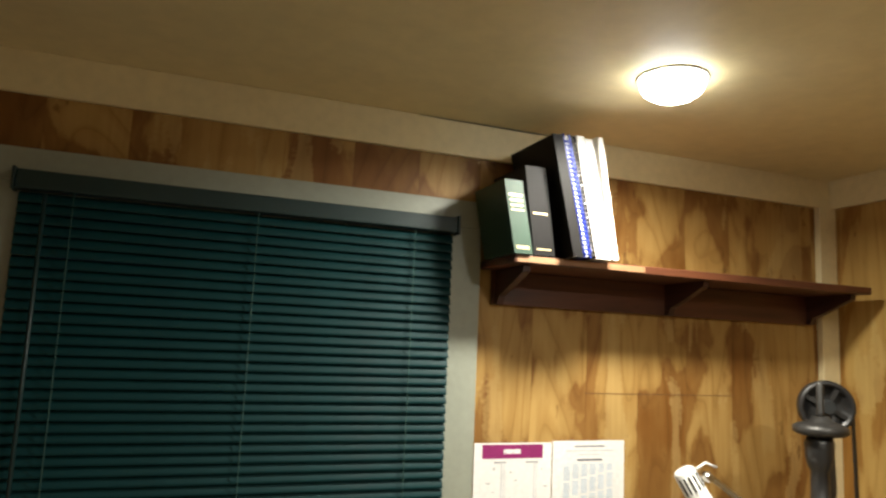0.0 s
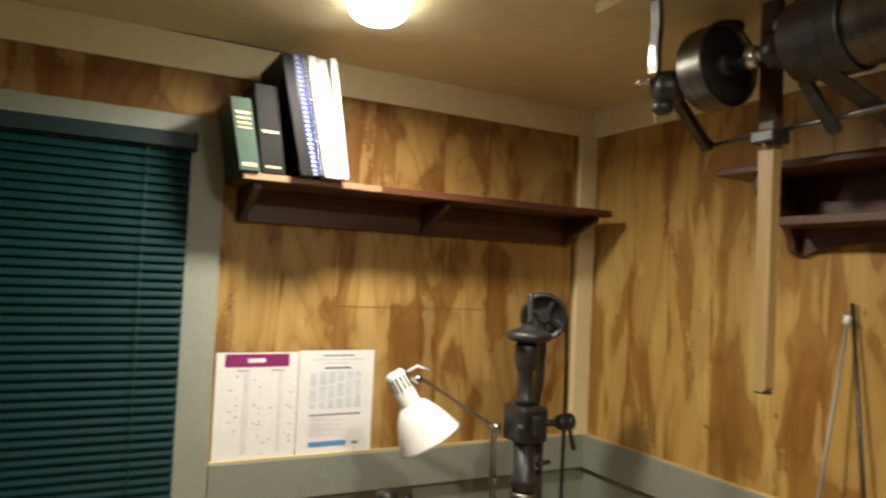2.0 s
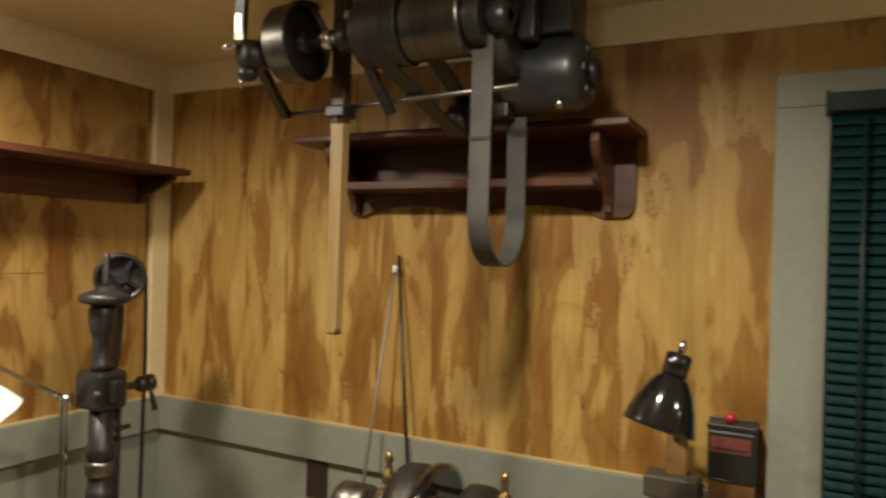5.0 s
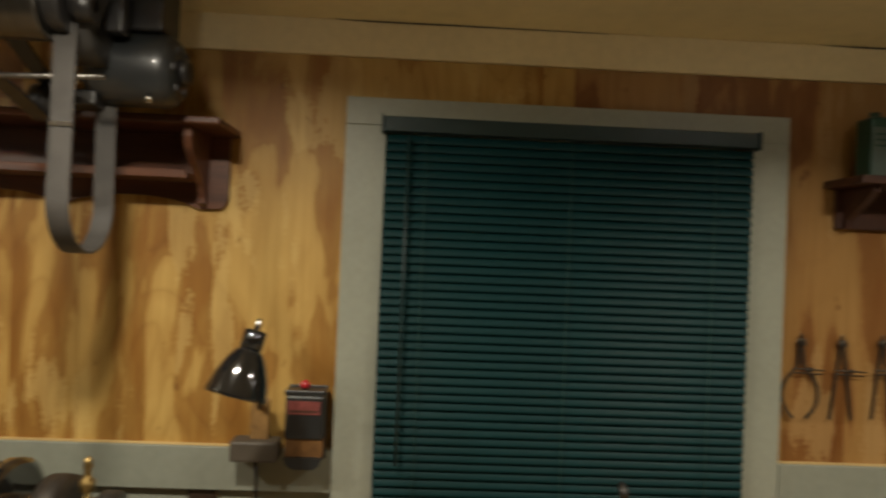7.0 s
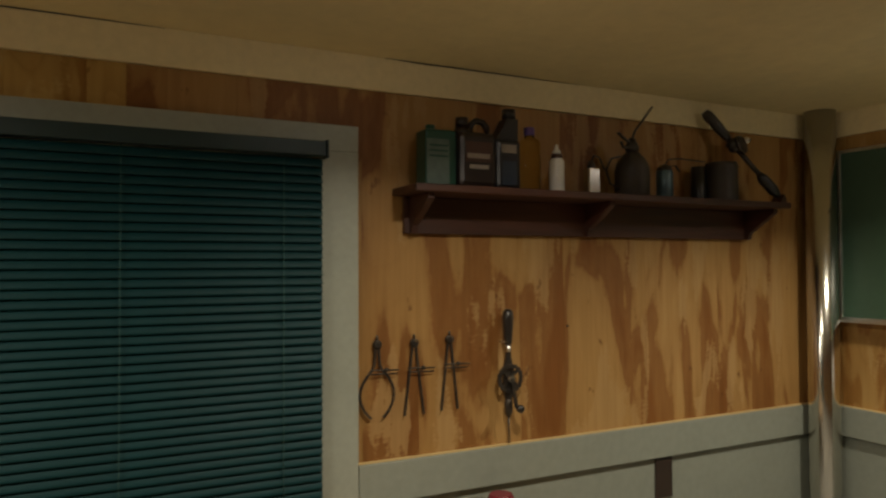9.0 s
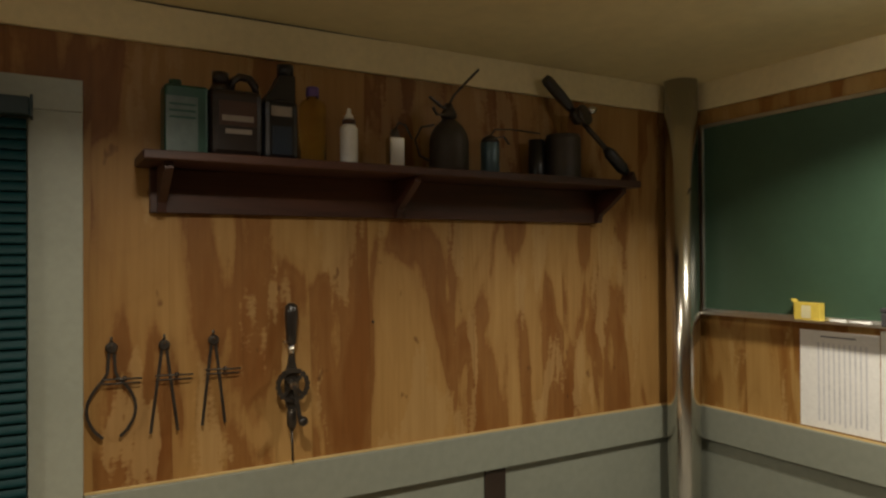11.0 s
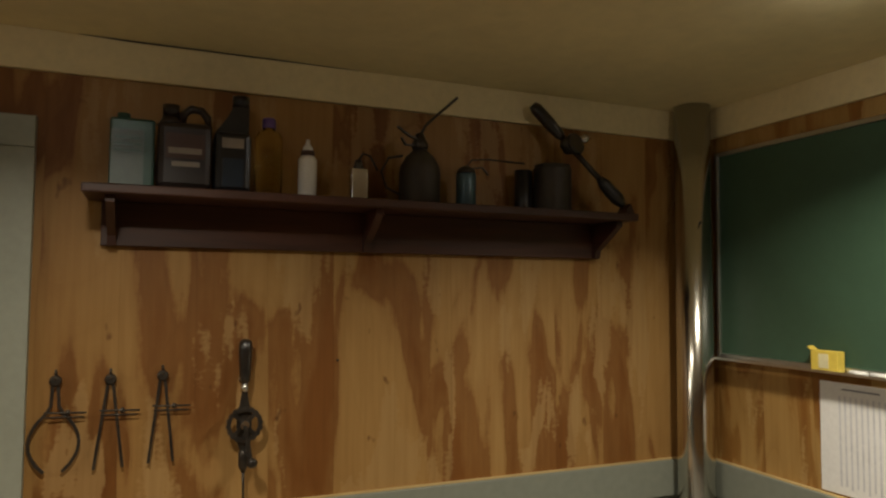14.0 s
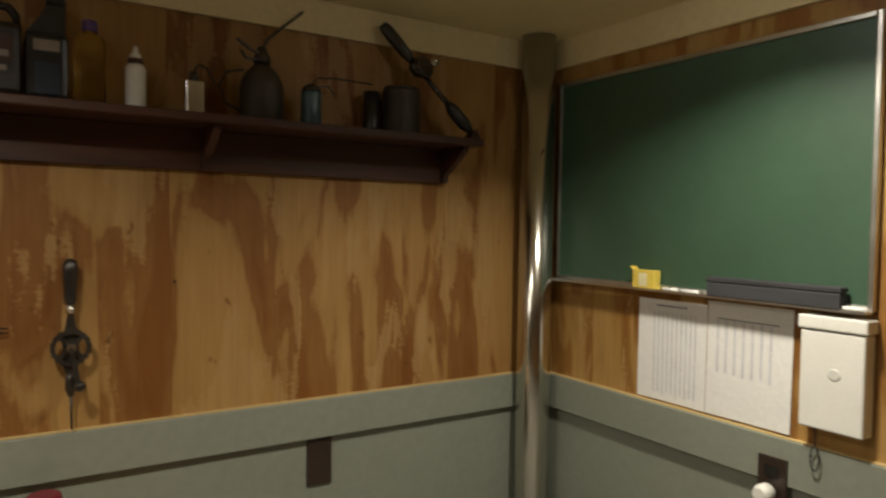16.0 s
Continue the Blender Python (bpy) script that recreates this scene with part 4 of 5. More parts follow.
w = thing("oil_bottle", (XC, -1.727, SZ), "tall black oil bottle with a small bright label", "bottle", "cans on the shelf")
part("bottle_body", rounded(-1.769, -1.688, 1.895, 1.96, SZ, 1.862, 0.012), BLACK_JUG, w)
part("neck", prism(bmesh.new(), [(-1.764, 1.858), (-1.69, 1.858), (-1.716, 1.896), (-1.729, 1.922), (-1.764, 1.922)], "x", 1.905, 1.95), BLACK_JUG, w)
part("cap", rod(bmesh.new(), (1.927, -1.747, 1.9225), (1.927, -1.747, 1.95), 0.019, seg=18), BLACK_JUG, w)
part("label", B(1.8936, 1.8948, -1.752, -1.704, 1.823, 1.846), LABEL, w, "bright label bar")
part("label", B(1.8936, 1.8948, -1.752, -1.706, 1.735, 1.80), plain("dark_blue_label", (0.02, 0.035, 0.06), 0.3), w, "dark blue label")

w = thing("oil_bottle", (XC, -1.811, SZ), "clear round bottle of yellow oil with purple cap", "bottle", "cans on the shelf")
part("bottle_body", turned(bmesh.new(), [(0.029, 0), (0.032, 0.03), (0.032, 0.86), (0.026, 0.93), (0.014, 0.965), (0.013, 1)], (1.92, -1.811, SZ), (1.92, -1.811, 1.880), 28), OIL, w, "clear pale yellow oil")
part("cap", turned(bmesh.new(), [(0.015, 0), (0.0155, 0.1), (0.0155, 0.85), (0.012, 1)], (1.92, -1.811, 1.8805), (1.92, -1.811, 1.905), 18), PURPLE, w, "purple cap")

w = thing("squeeze_bottle", (XC, -1.902, SZ), "white squeeze bottle with pointed nozzle", "bottle", "cans on the shelf")
part("bottle_body", turned(bmesh.new(), [(0.019, 0), (0.022, 0.03), (0.022, 0.9), (0.016, 1)], (1.915, -1.902, SZ), (1.915, -1.902, 1.822), 20), WHITE_ENAMEL, w)
part("collar", rod(bmesh.new(), (1.915, -1.902, 1.8225), (1.915, -1.902, 1.834), 0.0165, seg=16), ORANGE, w, "dull orange collar")
part("nozzle", turned(bmesh.new(), [(0.013, 0), (0.011, 0.35), (0.007, 0.5), (0.004, 1)], (1.915, -1.902, 1.8345), (1.915, -1.902, 1.862), 14), WHITE_ENAMEL, w)

w = thing("oil_can", (XC, -2.027, SZ), "small bright tin oiler with curved spout", "oil can", "cans on the shelf")
part("can_body", rounded(-2.048, -2.007, 1.90, 1.93, SZ, 1.80, 0.003), STEEL, w)
part("shoulder", turned(bmesh.new(), [(0.014, 0), (0.008, 1)], (1.915, -2.027, 1.80), (1.915, -2.027, 1.822), 14), TOOL, w)
part("spout", sweep(bmesh.new(), [(1.915, -2.027, 1.82), (1.915, -2.038, 1.84), (1.915, -2.057, 1.835), (1.915, -2.077, 1.80)], 0.003, 0, seg=8), TOOL, w)

DARK_TIN = plain("dark_oily_tin", (0.050, 0.040, 0.030), 0.55, 0.3, 0.35)
w = thing("oil_can", (XC, -2.19, SZ), "large dark pump oil can with long thin spout", "oil can", "cans on the shelf")
part("can_body", turned(bmesh.new(), [(0.051, 0), (0.053, 0.04), (0.053, 0.56), (0.049, 0.70), (0.038, 0.84), (0.022, 0.95), (0.016, 1)], (1.925, -2.192, SZ), (1.925, -2.192, 1.865), 26), DARK_TIN, w)
part("pump_cap", turned(bmesh.new(), [(0.020, 0), (0.022, 0.3), (0.014, 0.7), (0.010, 1)], (1.925, -2.192, 1.8655), (1.925, -2.192, 1.905), 16), TOOL, w)
part("spout", sweep(bmesh.new(), [(1.925, -2.192, 1.90), (1.93, -2.21, 1.93), (1.945, -2.259, 1.975), (1.965, -2.313, 2.022)], 0.0038, 0, seg=8), TOOL, w)
part("trigger", sweep(bmesh.new(), [(1.92, -2.195, 1.885), (1.915, -2.16, 1.895), (1.91, -2.126, 1.915)], 0.010, 0.004, side=(1, 0, 0)), TOOL, w)
part("thumb_lever", sweep(bmesh.new(), [(1.92, -2.185, 1.872), (1.915, -2.15, 1.872), (1.91, -2.136, 1.888)], 0.008, 0.004, side=(1, 0, 0)), TOOL, w)
part("handle", sweep(bmesh.new(), [(1.925, -2.146, 1.845), (1.92, -2.106, 1.835), (1.92, -2.087, 1.80), (1.92, -2.101, 1.76), (1.92, -2.136, 1.745)], 0.0035, 0, seg=8), TOOL, w)

w = thing("oil_can", (XC, -2.32, SZ), "small grey-blue oil can with long thin spout", "oil can", "cans on the shelf")
part("can_body", turned(bmesh.new(), [(0.025, 0), (0.026, 0.04), (0.026, 0.95), (0.024, 1)], (1.92, -2.32, SZ), (1.92, -2.32, 1.81), 22), BLUE_TIN, w)
part("lid", turned(bmesh.new(), [(0.026, 0), (0.020, 0.6), (0.008, 1)], (1.92, -2.32, 1.8102), (1.92, -2.32, 1.83), 22), TOOL, w)
part("spout", sweep(bmesh.new(), [(1.92, -2.32, 1.827), (1.92, -2.337, 1.848), (1.92, -2.387, 1.853), (1.92, -2.495, 1.85)], 0.0022, 0, seg=7), TOOL, w)
part("handle", sweep(bmesh.new(), [(1.92, -2.339, 1.825), (1.92, -2.367, 1.83), (1.92, -2.385, 1.81)], 0.006, 0.003, side=(1, 0, 0)), TOOL, w)

w = thing("tin_can", (XC, -2.598, SZ), "dull grey tin can behind the drill", "tin", "cans on the shelf")
part("can_body", turned(bmesh.new(), [(0.052, 0), (0.054, 0.03), (0.053, 0.06), (0.053, 0.94), (0.054, 0.97), (0.052, 1)], (1.945, -2.598, SZ), (1.945, -2.598, 1.848), 26), DARK_TIN, w)
part("lid", rod(bmesh.new(), (1.945, -2.598, 1.8482), (1.945, -2.598, 1.856), 0.05, seg=26), TOOL, w)
w = thing("tin_can", (XC, -2.524, SZ), "small dark can at the back of the shelf", "tin", "cans on the shelf")
part("can_body", turned(bmesh.new(), [(0.024, 0), (0.025, 0.05), (0.024, 1)], (1.97, -2.519, SZ), (1.97, -2.519, 1.84), 18), BLACK_JUG, w)


def leaning_drill():
    a, b = Vector((1.968, -2.549, 2.03)), Vector((1.872, -2.792, SZ + 0.016))
    d = (b - a)
    w = thing("hand_drill", tuple(b), "black-handled hand drill leaning on the shelf", "hand drill")

    def on(s, off=(0, 0, 0)):
        return a + d * s + Vector(off)
    part("handle", turned(bmesh.new(), [(0.012, 0), (0.018, 0.12), (0.018, 0.55), (0.014, 0.9), (0.009, 1)], on(0), on(0.33), 18), BLACK_WOOD, w)
    part("frame", turned(bmesh.new(), [(0.012, 0), (0.022, 0.2), (0.024, 0.7), (0.010, 1)], on(0.33), on(0.46), 14), TOOL, w)
    part("gear", turned(bmesh.new(), [(0.030, 0), (0.033, 0.4), (0.030, 1)], on(0.40, (-0.02, 0, 0)), on(0.40, (-0.032, -0.004, 0.004)), 22), TOOL, w)
    part("side_knob", turned(bmesh.new(), [(0.007, 0), (0.013, 0.6), (0.006, 1)], on(0.38, (-0.01, -0.03, 0.01)), on(0.38, (-0.02, -0.058, 0.02)), 14), STEEL, w, "bright side knob")
    part("shank", rod(bmesh.new(), on(0.46), on(0.72), 0.008, seg=12), TOOL, w)
    part("chuck", turned(bmesh.new(), [(0.010, 0), (0.018, 0.2), (0.019, 0.75), (0.010, 1)], on(0.72), on(0.98), 16), BLACK_IRON, w)


leaning_drill()
whole("wood_wedge", prism(bmesh.new(), [(-2.815, SZ), (-2.78, SZ), (-2.802, SZ + 0.028)], "x", 1.86, 1.90), RED_WOOD, "small dark wooden wedge at the shelf end", "wedge")


# ---- lamps ----
def bell(parent, name, top, mouth, rows, mat, label=""):
    """A hollow lampshade about the line top-mouth."""
    bm = bmesh.new()
    m, length = frame_of(top, mouth)
    rings = []
    prof = rows + [(r - 0.0012, s - 0.003) for r, s in rows[::-1]]
    seg = 32
    for r, s in prof:
        rings.append([bm.verts.new(m @ Vector((r * math.cos(2 * math.pi * k / seg), r * math.sin(2 * math.pi * k / seg), s * length))) for k in range(seg)])
    for a, b in zip(rings, rings[1:] + rings[:1]):
        for k in range(seg):
            f = bm.faces.new((a[k], a[(k + 1) % seg], b[(k + 1) % seg], b[k])); f.smooth = True
    return part(name, bm, mat, parent, label)


def white_lamp():
    top, mouth = Vector((1.154, 1.298, 1.262)), Vector((1.240, 1.260, 1.106))
    d = mouth - top
    w = thing("desk_lamp", (1.47, 1.33, BENCH), "white enamelled swing-arm work lamp", "lamp")
    s = part("socket", turned(bmesh.new(), [(0.018, 0), (0.0235, 0.05), (0.0255, 0.9), (0.028, 1)], top, top + d * 0.52, 24), WHITE_ENAMEL, w, "white vented socket sleeve")
    for k in range(7):
        ang = radians(-75 + 25 * k)
        dn = d.normalized()
        u = (Vector((0, -1, 0)) - dn * Vector((0, -1, 0)).dot(dn)).normalized()
        v = dn.cross(u)
        n = u * math.cos(ang) + v * math.sin(ang)
        part("vent_slot", sweep(bmesh.new(), [top + d * 0.07 + n * 0.0240, top + d * 0.26 + n * 0.0250], 0.004, 0.002, side=tuple(dn.cross(n))), BLACK_IRON, s)
    bell(w, "shade", top + d * 0.47, mouth, [(0.027, 0.0), (0.036, 0.06), (0.050, 0.28), (0.064, 0.58), (0.0745, 0.88), (0.0775, 0.97), (0.0785, 1.0)], WHITE_ENAMEL, "white bell shade")
    knee, foot = Vector((1.452, 1.315, 1.112)), Vector((1.468, 1.33, BENCH + 0.03))
    neck = top + d * 0.30 + Vector((0.035, 0.01, 0.03))
    part("swivel", turned(bmesh.new(), [(0.008, 0), (0.012, 0.3), (0.012, 0.7), (0.008, 1)], neck + Vector((0, -0.018, 0)), neck + Vector((0, 0.018, 0)), 14), STEEL, w)
    for o in (-0.010, 0.012):
        part("upper_arm", sweep(bmesh.new(), [neck + Vector((0, o, 0.008)), knee + Vector((0, o, 0))], 0.006, 0.006), STEEL, w)
    part("spring_wire", sweep(bmesh.new(), [top + d * 0.06 + Vector((0.03, 0, 0.01)), neck + Vector((0.0, 0, 0.03)), neck + Vector((0.03, 0, 0.02))], 0.003, 0, seg=8), WHITE_ENAMEL, w)
    part("knee_joint", rod(bmesh.new(), knee + Vector((0, -0.02, 0)), knee + Vector((0, 0.02, 0)), 0.010, seg=14), STEEL, w)
    part("wing_nut", sweep(bmesh.new(), [knee + Vector((0, -0.024, 0.016)), knee + Vector((0, -0.024, -0.016))], 0.008, 0.006), STEEL, w)
    for o in (-0.008, 0.010):
        part("lower_arm", sweep(bmesh.new(), [knee + Vector((0, o, 0)), foot + Vector((0, o, 0))], 0.006, 0.006), STEEL, w)
    part("clamp", turned(bmesh.new(), [(0.03, 0), (0.03, 0.6), (0.012, 1)], (1.468, 1.33, BENCH + 0.0005), (1.468, 1.33, BENCH + 0.032), 18), WHITE_ENAMEL, w)


BENCH = 0.63
white_lamp()


def black_lamp():
    top, mouth = Vector((1.712, -0.050, 1.316)), Vector((1.688, -0.018, 1.182))
    d = mouth - top
    w = thing("wall_lamp", (EAST, 0.0, 0.97), "glossy black work lamp on a wooden wall block", "lamp")
    part("switch_knob", turned(bmesh.new(), [(0.006, 0), (0.007, 0.6), (0.004, 1)], top, top - d.normalized() * 0.024, 12), STEEL, w, "bright switch knob")
    part("socket", turned(bmesh.new(), [(0.017, 0), (0.0235, 0.08), (0.024, 1)], top, top + d * 0.34, 24), BLACK_GLOSS, w)
    bell(w, "shade", top + d * 0.30, mouth, [(0.024, 0.0), (0.031, 0.08), (0.044, 0.3), (0.056, 0.6), (0.064, 0.93), (0.066, 1.0)], BLACK_GLOSS, "glossy black bell shade")
    part("stay", B(1.955, 1.972, -0.035, 0.010, 1.02, 1.12, bevel=0.004), wood("brown_wood_stay", (0.26, 0.15, 0.05), (0.12, 0.06, 0.02), 0.5), w, "short brown wooden upright")
    part("arm", sweep(bmesh.new(), [(1.955, -0.012, 1.10), (1.90, -0.02, 1.15), (1.82, -0.035, 1.22), (1.74, -0.045, 1.275)], 0.007, 0, seg=10), BLACK_IRON, w)
    part("block", B(1.928, EAST - 0.0205, -0.062, 0.052, 0.972, 1.022, bevel=0.006), plain("grey_brown_block", (0.07, 0.058, 0.044), 0.5, vary=0.2), w, "grey-brown base block")
    part("cord", sweep(bmesh.new(), [(1.945, -0.01, 0.972), (1.95, -0.012, 0.93), (1.955, -0.01, 0.85), (1.955, -0.01, BENCH + 0.002)], 0.0045, 0, seg=8), BLACK_IRON, w, "dark power cord")


black_lamp()

w = thing("match_holder", (1.97, -0.122, 0.955), "dark wall canister with a red knob and red label", "canister")
prof = [(-0.170, 0.985), (-0.162, 0.966), (-0.148, 0.957), (-0.098, 0.957), (-0.084, 0.966), (-0.076, 0.985)]
part("back_plate", B(EAST - 0.027, EAST - 0.0225, -0.172, -0.074, 0.97, 1.152, bevel=0.002), GREY_ENAMEL, w)
part("cup", prism(bmesh.new(), prof, "x", 1.935, 1.988), GREY_ENAMEL, w, "grey lower cup")
part("wood_window", B(1.945, 1.988, -0.168, -0.078, 0.9855, 1.028), wood("orange_brown_wood", (0.20, 0.10, 0.032), (0.10, 0.045, 0.012), 0.5), w, "brown gap")
part("body", B(1.938, 1.988, -0.170, -0.076, 1.0285, 1.135, bevel=0.006), GREY_ENAMEL, w, "dark grey glossy body")
part("label", B(1.936, 1.9375, -0.160, -0.082, 1.090, 1.122), plain("faded_red_label", (0.20, 0.055, 0.05), 0.4, vary=0.3, scale=60), w, "faded red label")
part("label_bar", B(1.9353, 1.9358, -0.155, -0.088, 1.094, 1.100), ORANGE, w)
part("lid", B(1.936, 1.990, -0.172, -0.074, 1.1355, 1.148, bevel=0.003), GREY_ENAMEL, w)
part("knob", turned(bmesh.new(), [(0.005, 0), (0.011, 0.25), (0.012, 0.6), (0.006, 0.95), (0, 1)], (1.958, -0.119, 1.148), (1.958, -0.119, 1.170), 16), RED, w, "red ball knob")


# ---- overhead line shaft ----
SX, SZ2 = 1.56, 1.925


def spoked_pulley(parent, y0, y1, r, mat, hub=0.022, spokes=5):
    p = part("pulley", bmesh_ring(y0, y1, r, r - 0.009, 0.0012), mat, parent, "polished belt pulley")
    part("hub", rod(bmesh.new(), (SX, y0 - 0.004, SZ2), (SX, y1 + 0.004, SZ2), hub, seg=20), BLACK_IRON, p)
    for k in range(spokes):
        a = 2 * math.pi * k / spokes + 0.3
        c = Vector((math.cos(a), 0, math.sin(a)))
        part("spoke", sweep(bmesh.new(), [Vector((SX, (y0 + y1) / 2, SZ2)) + c * hub * 0.8, Vector((SX, (y0 + y1) / 2, SZ2)) + c * (r - 0.004)], 0.014, 0.010, side=(0, 1, 0)), BLACK_IRON, p)


def bmesh_ring(y0, y1, ro, ri, crown=0.003, seg=40):
    bm = bmesh.new()
    edge = (y1 - y0) * 0.03
    prof = [(ri, y0 + edge), (ri + 0.002, y0), (ro - crown - 0.001, y0), (ro - crown, y0 + edge), (ro - crown, y0 + 2 * edge), (ro, (y0 + y1) / 2), (ro - crown, y1 - 2 * edge), (ro - crown, y1 - edge), (ro - crown - 0.001, y1), (ri + 0.002, y1), (ri, y1 - edge)]
    rings = [[bm.verts.new((SX + r * math.cos(2 * math.pi * k / seg), y, SZ2 + r * math.sin(2 * math.pi * k / seg))) for k in range(seg)] for r, y in prof]
    for a, b in zip(rings, rings[1:] + rings[:1]):
        for k in range(seg):
            f = bm.faces.new((a[k], a[(k + 1) % seg], b[(k + 1) % seg], b[k])); f.smooth = True
    return bm


def drum(parent, name, y0, y1, r, mat, label=""):
    return part(name, turned(bmesh.new(), [(r * 0.50, 0), (r * 0.93, 0), (r * 0.96, 0), (r, 0.03), (r, 0.06), (r, 0.94), (r, 0.97), (r * 0.96, 1), (r * 0.93, 1), (r * 0.50, 1)], (SX, y0, SZ2), (SX, y1, SZ2), 40), mat, parent, label)


def line_shaft():
    w = thing("line_shaft", (SX, 0.6, CEIL), "overhead line shaft with iron hangers and pulleys", "line shaft")
    part("mounting_board", B(1.395, 1.80, 0.20, 0.905, 2.052, CEIL - 0.001, bevel=0.002), CEILING, w, "cream painted ceiling board")
    part("shaft", rod(bmesh.new(), (SX, 0.240, SZ2), (SX, 0.8455, SZ2), 0.0125, seg=18), STEEL, w)
    for y in (0.800, 0.600, 0.262):
        h = part("hanger", turned(bmesh.new(), [(0.020, 0), (0.029, 0.15), (0.029, 0.85), (0.020, 1)], (SX, y - 0.022, SZ2), (SX, y + 0.022, SZ2), 22), BLACK_IRON, w, "black iron hanger with its bearing")
        part("hanger_arm", sweep(bmesh.new(), [(1.662, y, 2.050), (1.650, y, 2.02), (1.628, y, 1.98), (1.605, y, 1.95), (1.575, y, 1.905)], 0.032, 0.024, side=(0, 1, 0)), BLACK_IRON, h)
        part("foot", turned(bmesh.new(), [(0.034, 0), (0.036, 0.4), (0.024, 1)], (1.664, y, 2.0515), (1.664, y, 2.030), 18), BLACK_IRON, h)
        part("oil_cup", turned(bmesh.new(), [(0.006, 0), (0.010, 0.4), (0.010, 0.8), (0.004, 1)], (SX, y, SZ2 + 0.027), (SX, y, SZ2 + 0.055), 12), STEEL, h)
    # end hanger: bright worn strap down to a black knuckle
    part("strap", sweep(bmesh.new(), [(1.452, 0.790, 2.0515), (1.458, 0.792, 2.01), (1.460, 0.798, 1.965), (1.466, 0.804, 1.915)], 0.022, 0.012, side=(0, 1, 0)), WORN_STEEL, w, "worn steel strap")
    part("strap_face", sweep(bmesh.new(), [(1.4528, 0.799, 1.966), (1.4548, 0.801, 1.948), (1.4572, 0.803, 1.928)], 0.014, 0.003, side=(0, 1, 0)), STEEL, w, "bright polished wear")
    part("strap_nut", turned(bmesh.new(), [(0.007, 0), (0.009, 0.3), (0.009, 0.7), (0.004, 1)], (1.466, 0.812, 1.905), (1.452, 0.842, 1.900), 8), STEEL, w, "bright end nut")
    part("knuckle", turned(bmesh.new(), [(0.018, 0), (0.030, 0.15), (0.034, 0.5), (0.030, 0.85), (0.018, 1)], (1.472, 0.812, 1.892), (1.535, 0.790, 1.892), 20), BLACK_IRON, w, "black cast knuckle")
    part("knuckle_cap", turned(bmesh.new(), [(0.012, 0), (0.022, 0.3), (0.020, 0.8), (0.010, 1)], (1.490, 0.806, 1.868), (1.500, 0.812, 1.838), 16), BLACK_IRON, w)
    part("drip_spout", rod(bmesh.new(), (1.492, 0.822, 1.850), (1.492, 0.824, 1.822), 0.004, 0.003, 8), STEEL, w, "small bright drip spout")
    part("end_nut", turned(bmesh.new(), [(0.010, 0), (0.013, 0.4), (0.007, 1)], (SX, 0.846, SZ2), (SX, 0.868, SZ2), 12), STEEL, w)
    part("clutch", turned(bmesh.new(), [(0.030, 0), (0.046, 0.2), (0.046, 0.6), (0.026, 1)], (SX, 0.777, SZ2), (SX, 0.764, SZ2), 26), BLACK_IRON, w)
    spoked_pulley(w, 0.703, 0.762, 0.083, POLISHED)
    part("pulley_web", turned(bmesh.new(), [(0.020, 0), (0.070, 0.1), (0.0735, 0.5), (0.070, 0.9), (0.020, 1)], (SX, 0.716, SZ2), (SX, 0.726, SZ2), 36), BLACK_IRON, w, "black cast web")
    drum(w, "drum", 0.484, 0.556, 0.070, DULL_IRON, "dark flat drum")
    drum(w, "clutch_plate", 0.449, 0.4835, 0.073, BLACK_IRON, "black clutch plate")
    drum(w, "drum", 0.319, 0.4485, 0.067, POLISHED, "turned steel drum")
    part("shaft_collar", turned(bmesh.new(), [(0.016, 0), (0.021, 0.15), (0.021, 0.85), (0.016, 1)], (SX, 0.640, SZ2), (SX, 0.668, SZ2), 20), STEEL, w, "bright set collar")
    drum(w, "collar", 0.287, 0.3185, 0.050, BLACK_IRON)
    part("belt_drum", turned(bmesh.new(), [(0.05, 0), (0.085, 0.03), (0.0875, 0.5), (0.085, 0.97), (0.05, 1)], (SX + 0.10, 0.262, SZ2), (SX + 0.10, 0.3345, SZ2), 36), IRON, w, "belt drum")
    part("drum_bracket", B(SX + 0.08, SX + 0.12, 0.225, 0.258, SZ2 - 0.02, CEIL - 0.001, bevel=0.004), BLACK_IRON, w)
    part("drum_axle", rod(bmesh.new(), (SX + 0.10, 0.23, SZ2), (SX + 0.10, 0.36, SZ2), 0.011, seg=14), STEEL, w)
    # shifting gear
    part("shifter_arm", sweep(bmesh.new(), [(1.508, 0.800, 1.885), (1.560, 0.818, 1.862), (1.62, 0.842, 1.835), (1.682, 0.862, 1.806)], 0.020, 0.018, side=(0, 1, 0)), BLACK_IRON, w, "black forged arm")
    part("shifter_rod", rod(bmesh.new(), (1.690, 0.868, 1.806), (1.600, 0.235, 1.804), 0.0055, seg=10), WORN_STEEL, w, "thin steel rod")
    part("rod_joint", turned(bmesh.new(), [(0.010, 0), (0.013, 0.3), (0.013, 0.7), (0.010, 1)], (1.684, 0.876, 1.806), (1.680, 0.848, 1.806), 12), BLACK_IRON, w)
    part("fork", sweep(bmesh.new(), [(1.575, 0.556, 1.862), (1.605, 0.550, 1.825), (1.650, 0.546, 1.782)], 0.022, 0.012, side=(0, 1, 0)), BLACK_IRON, w)
    return w


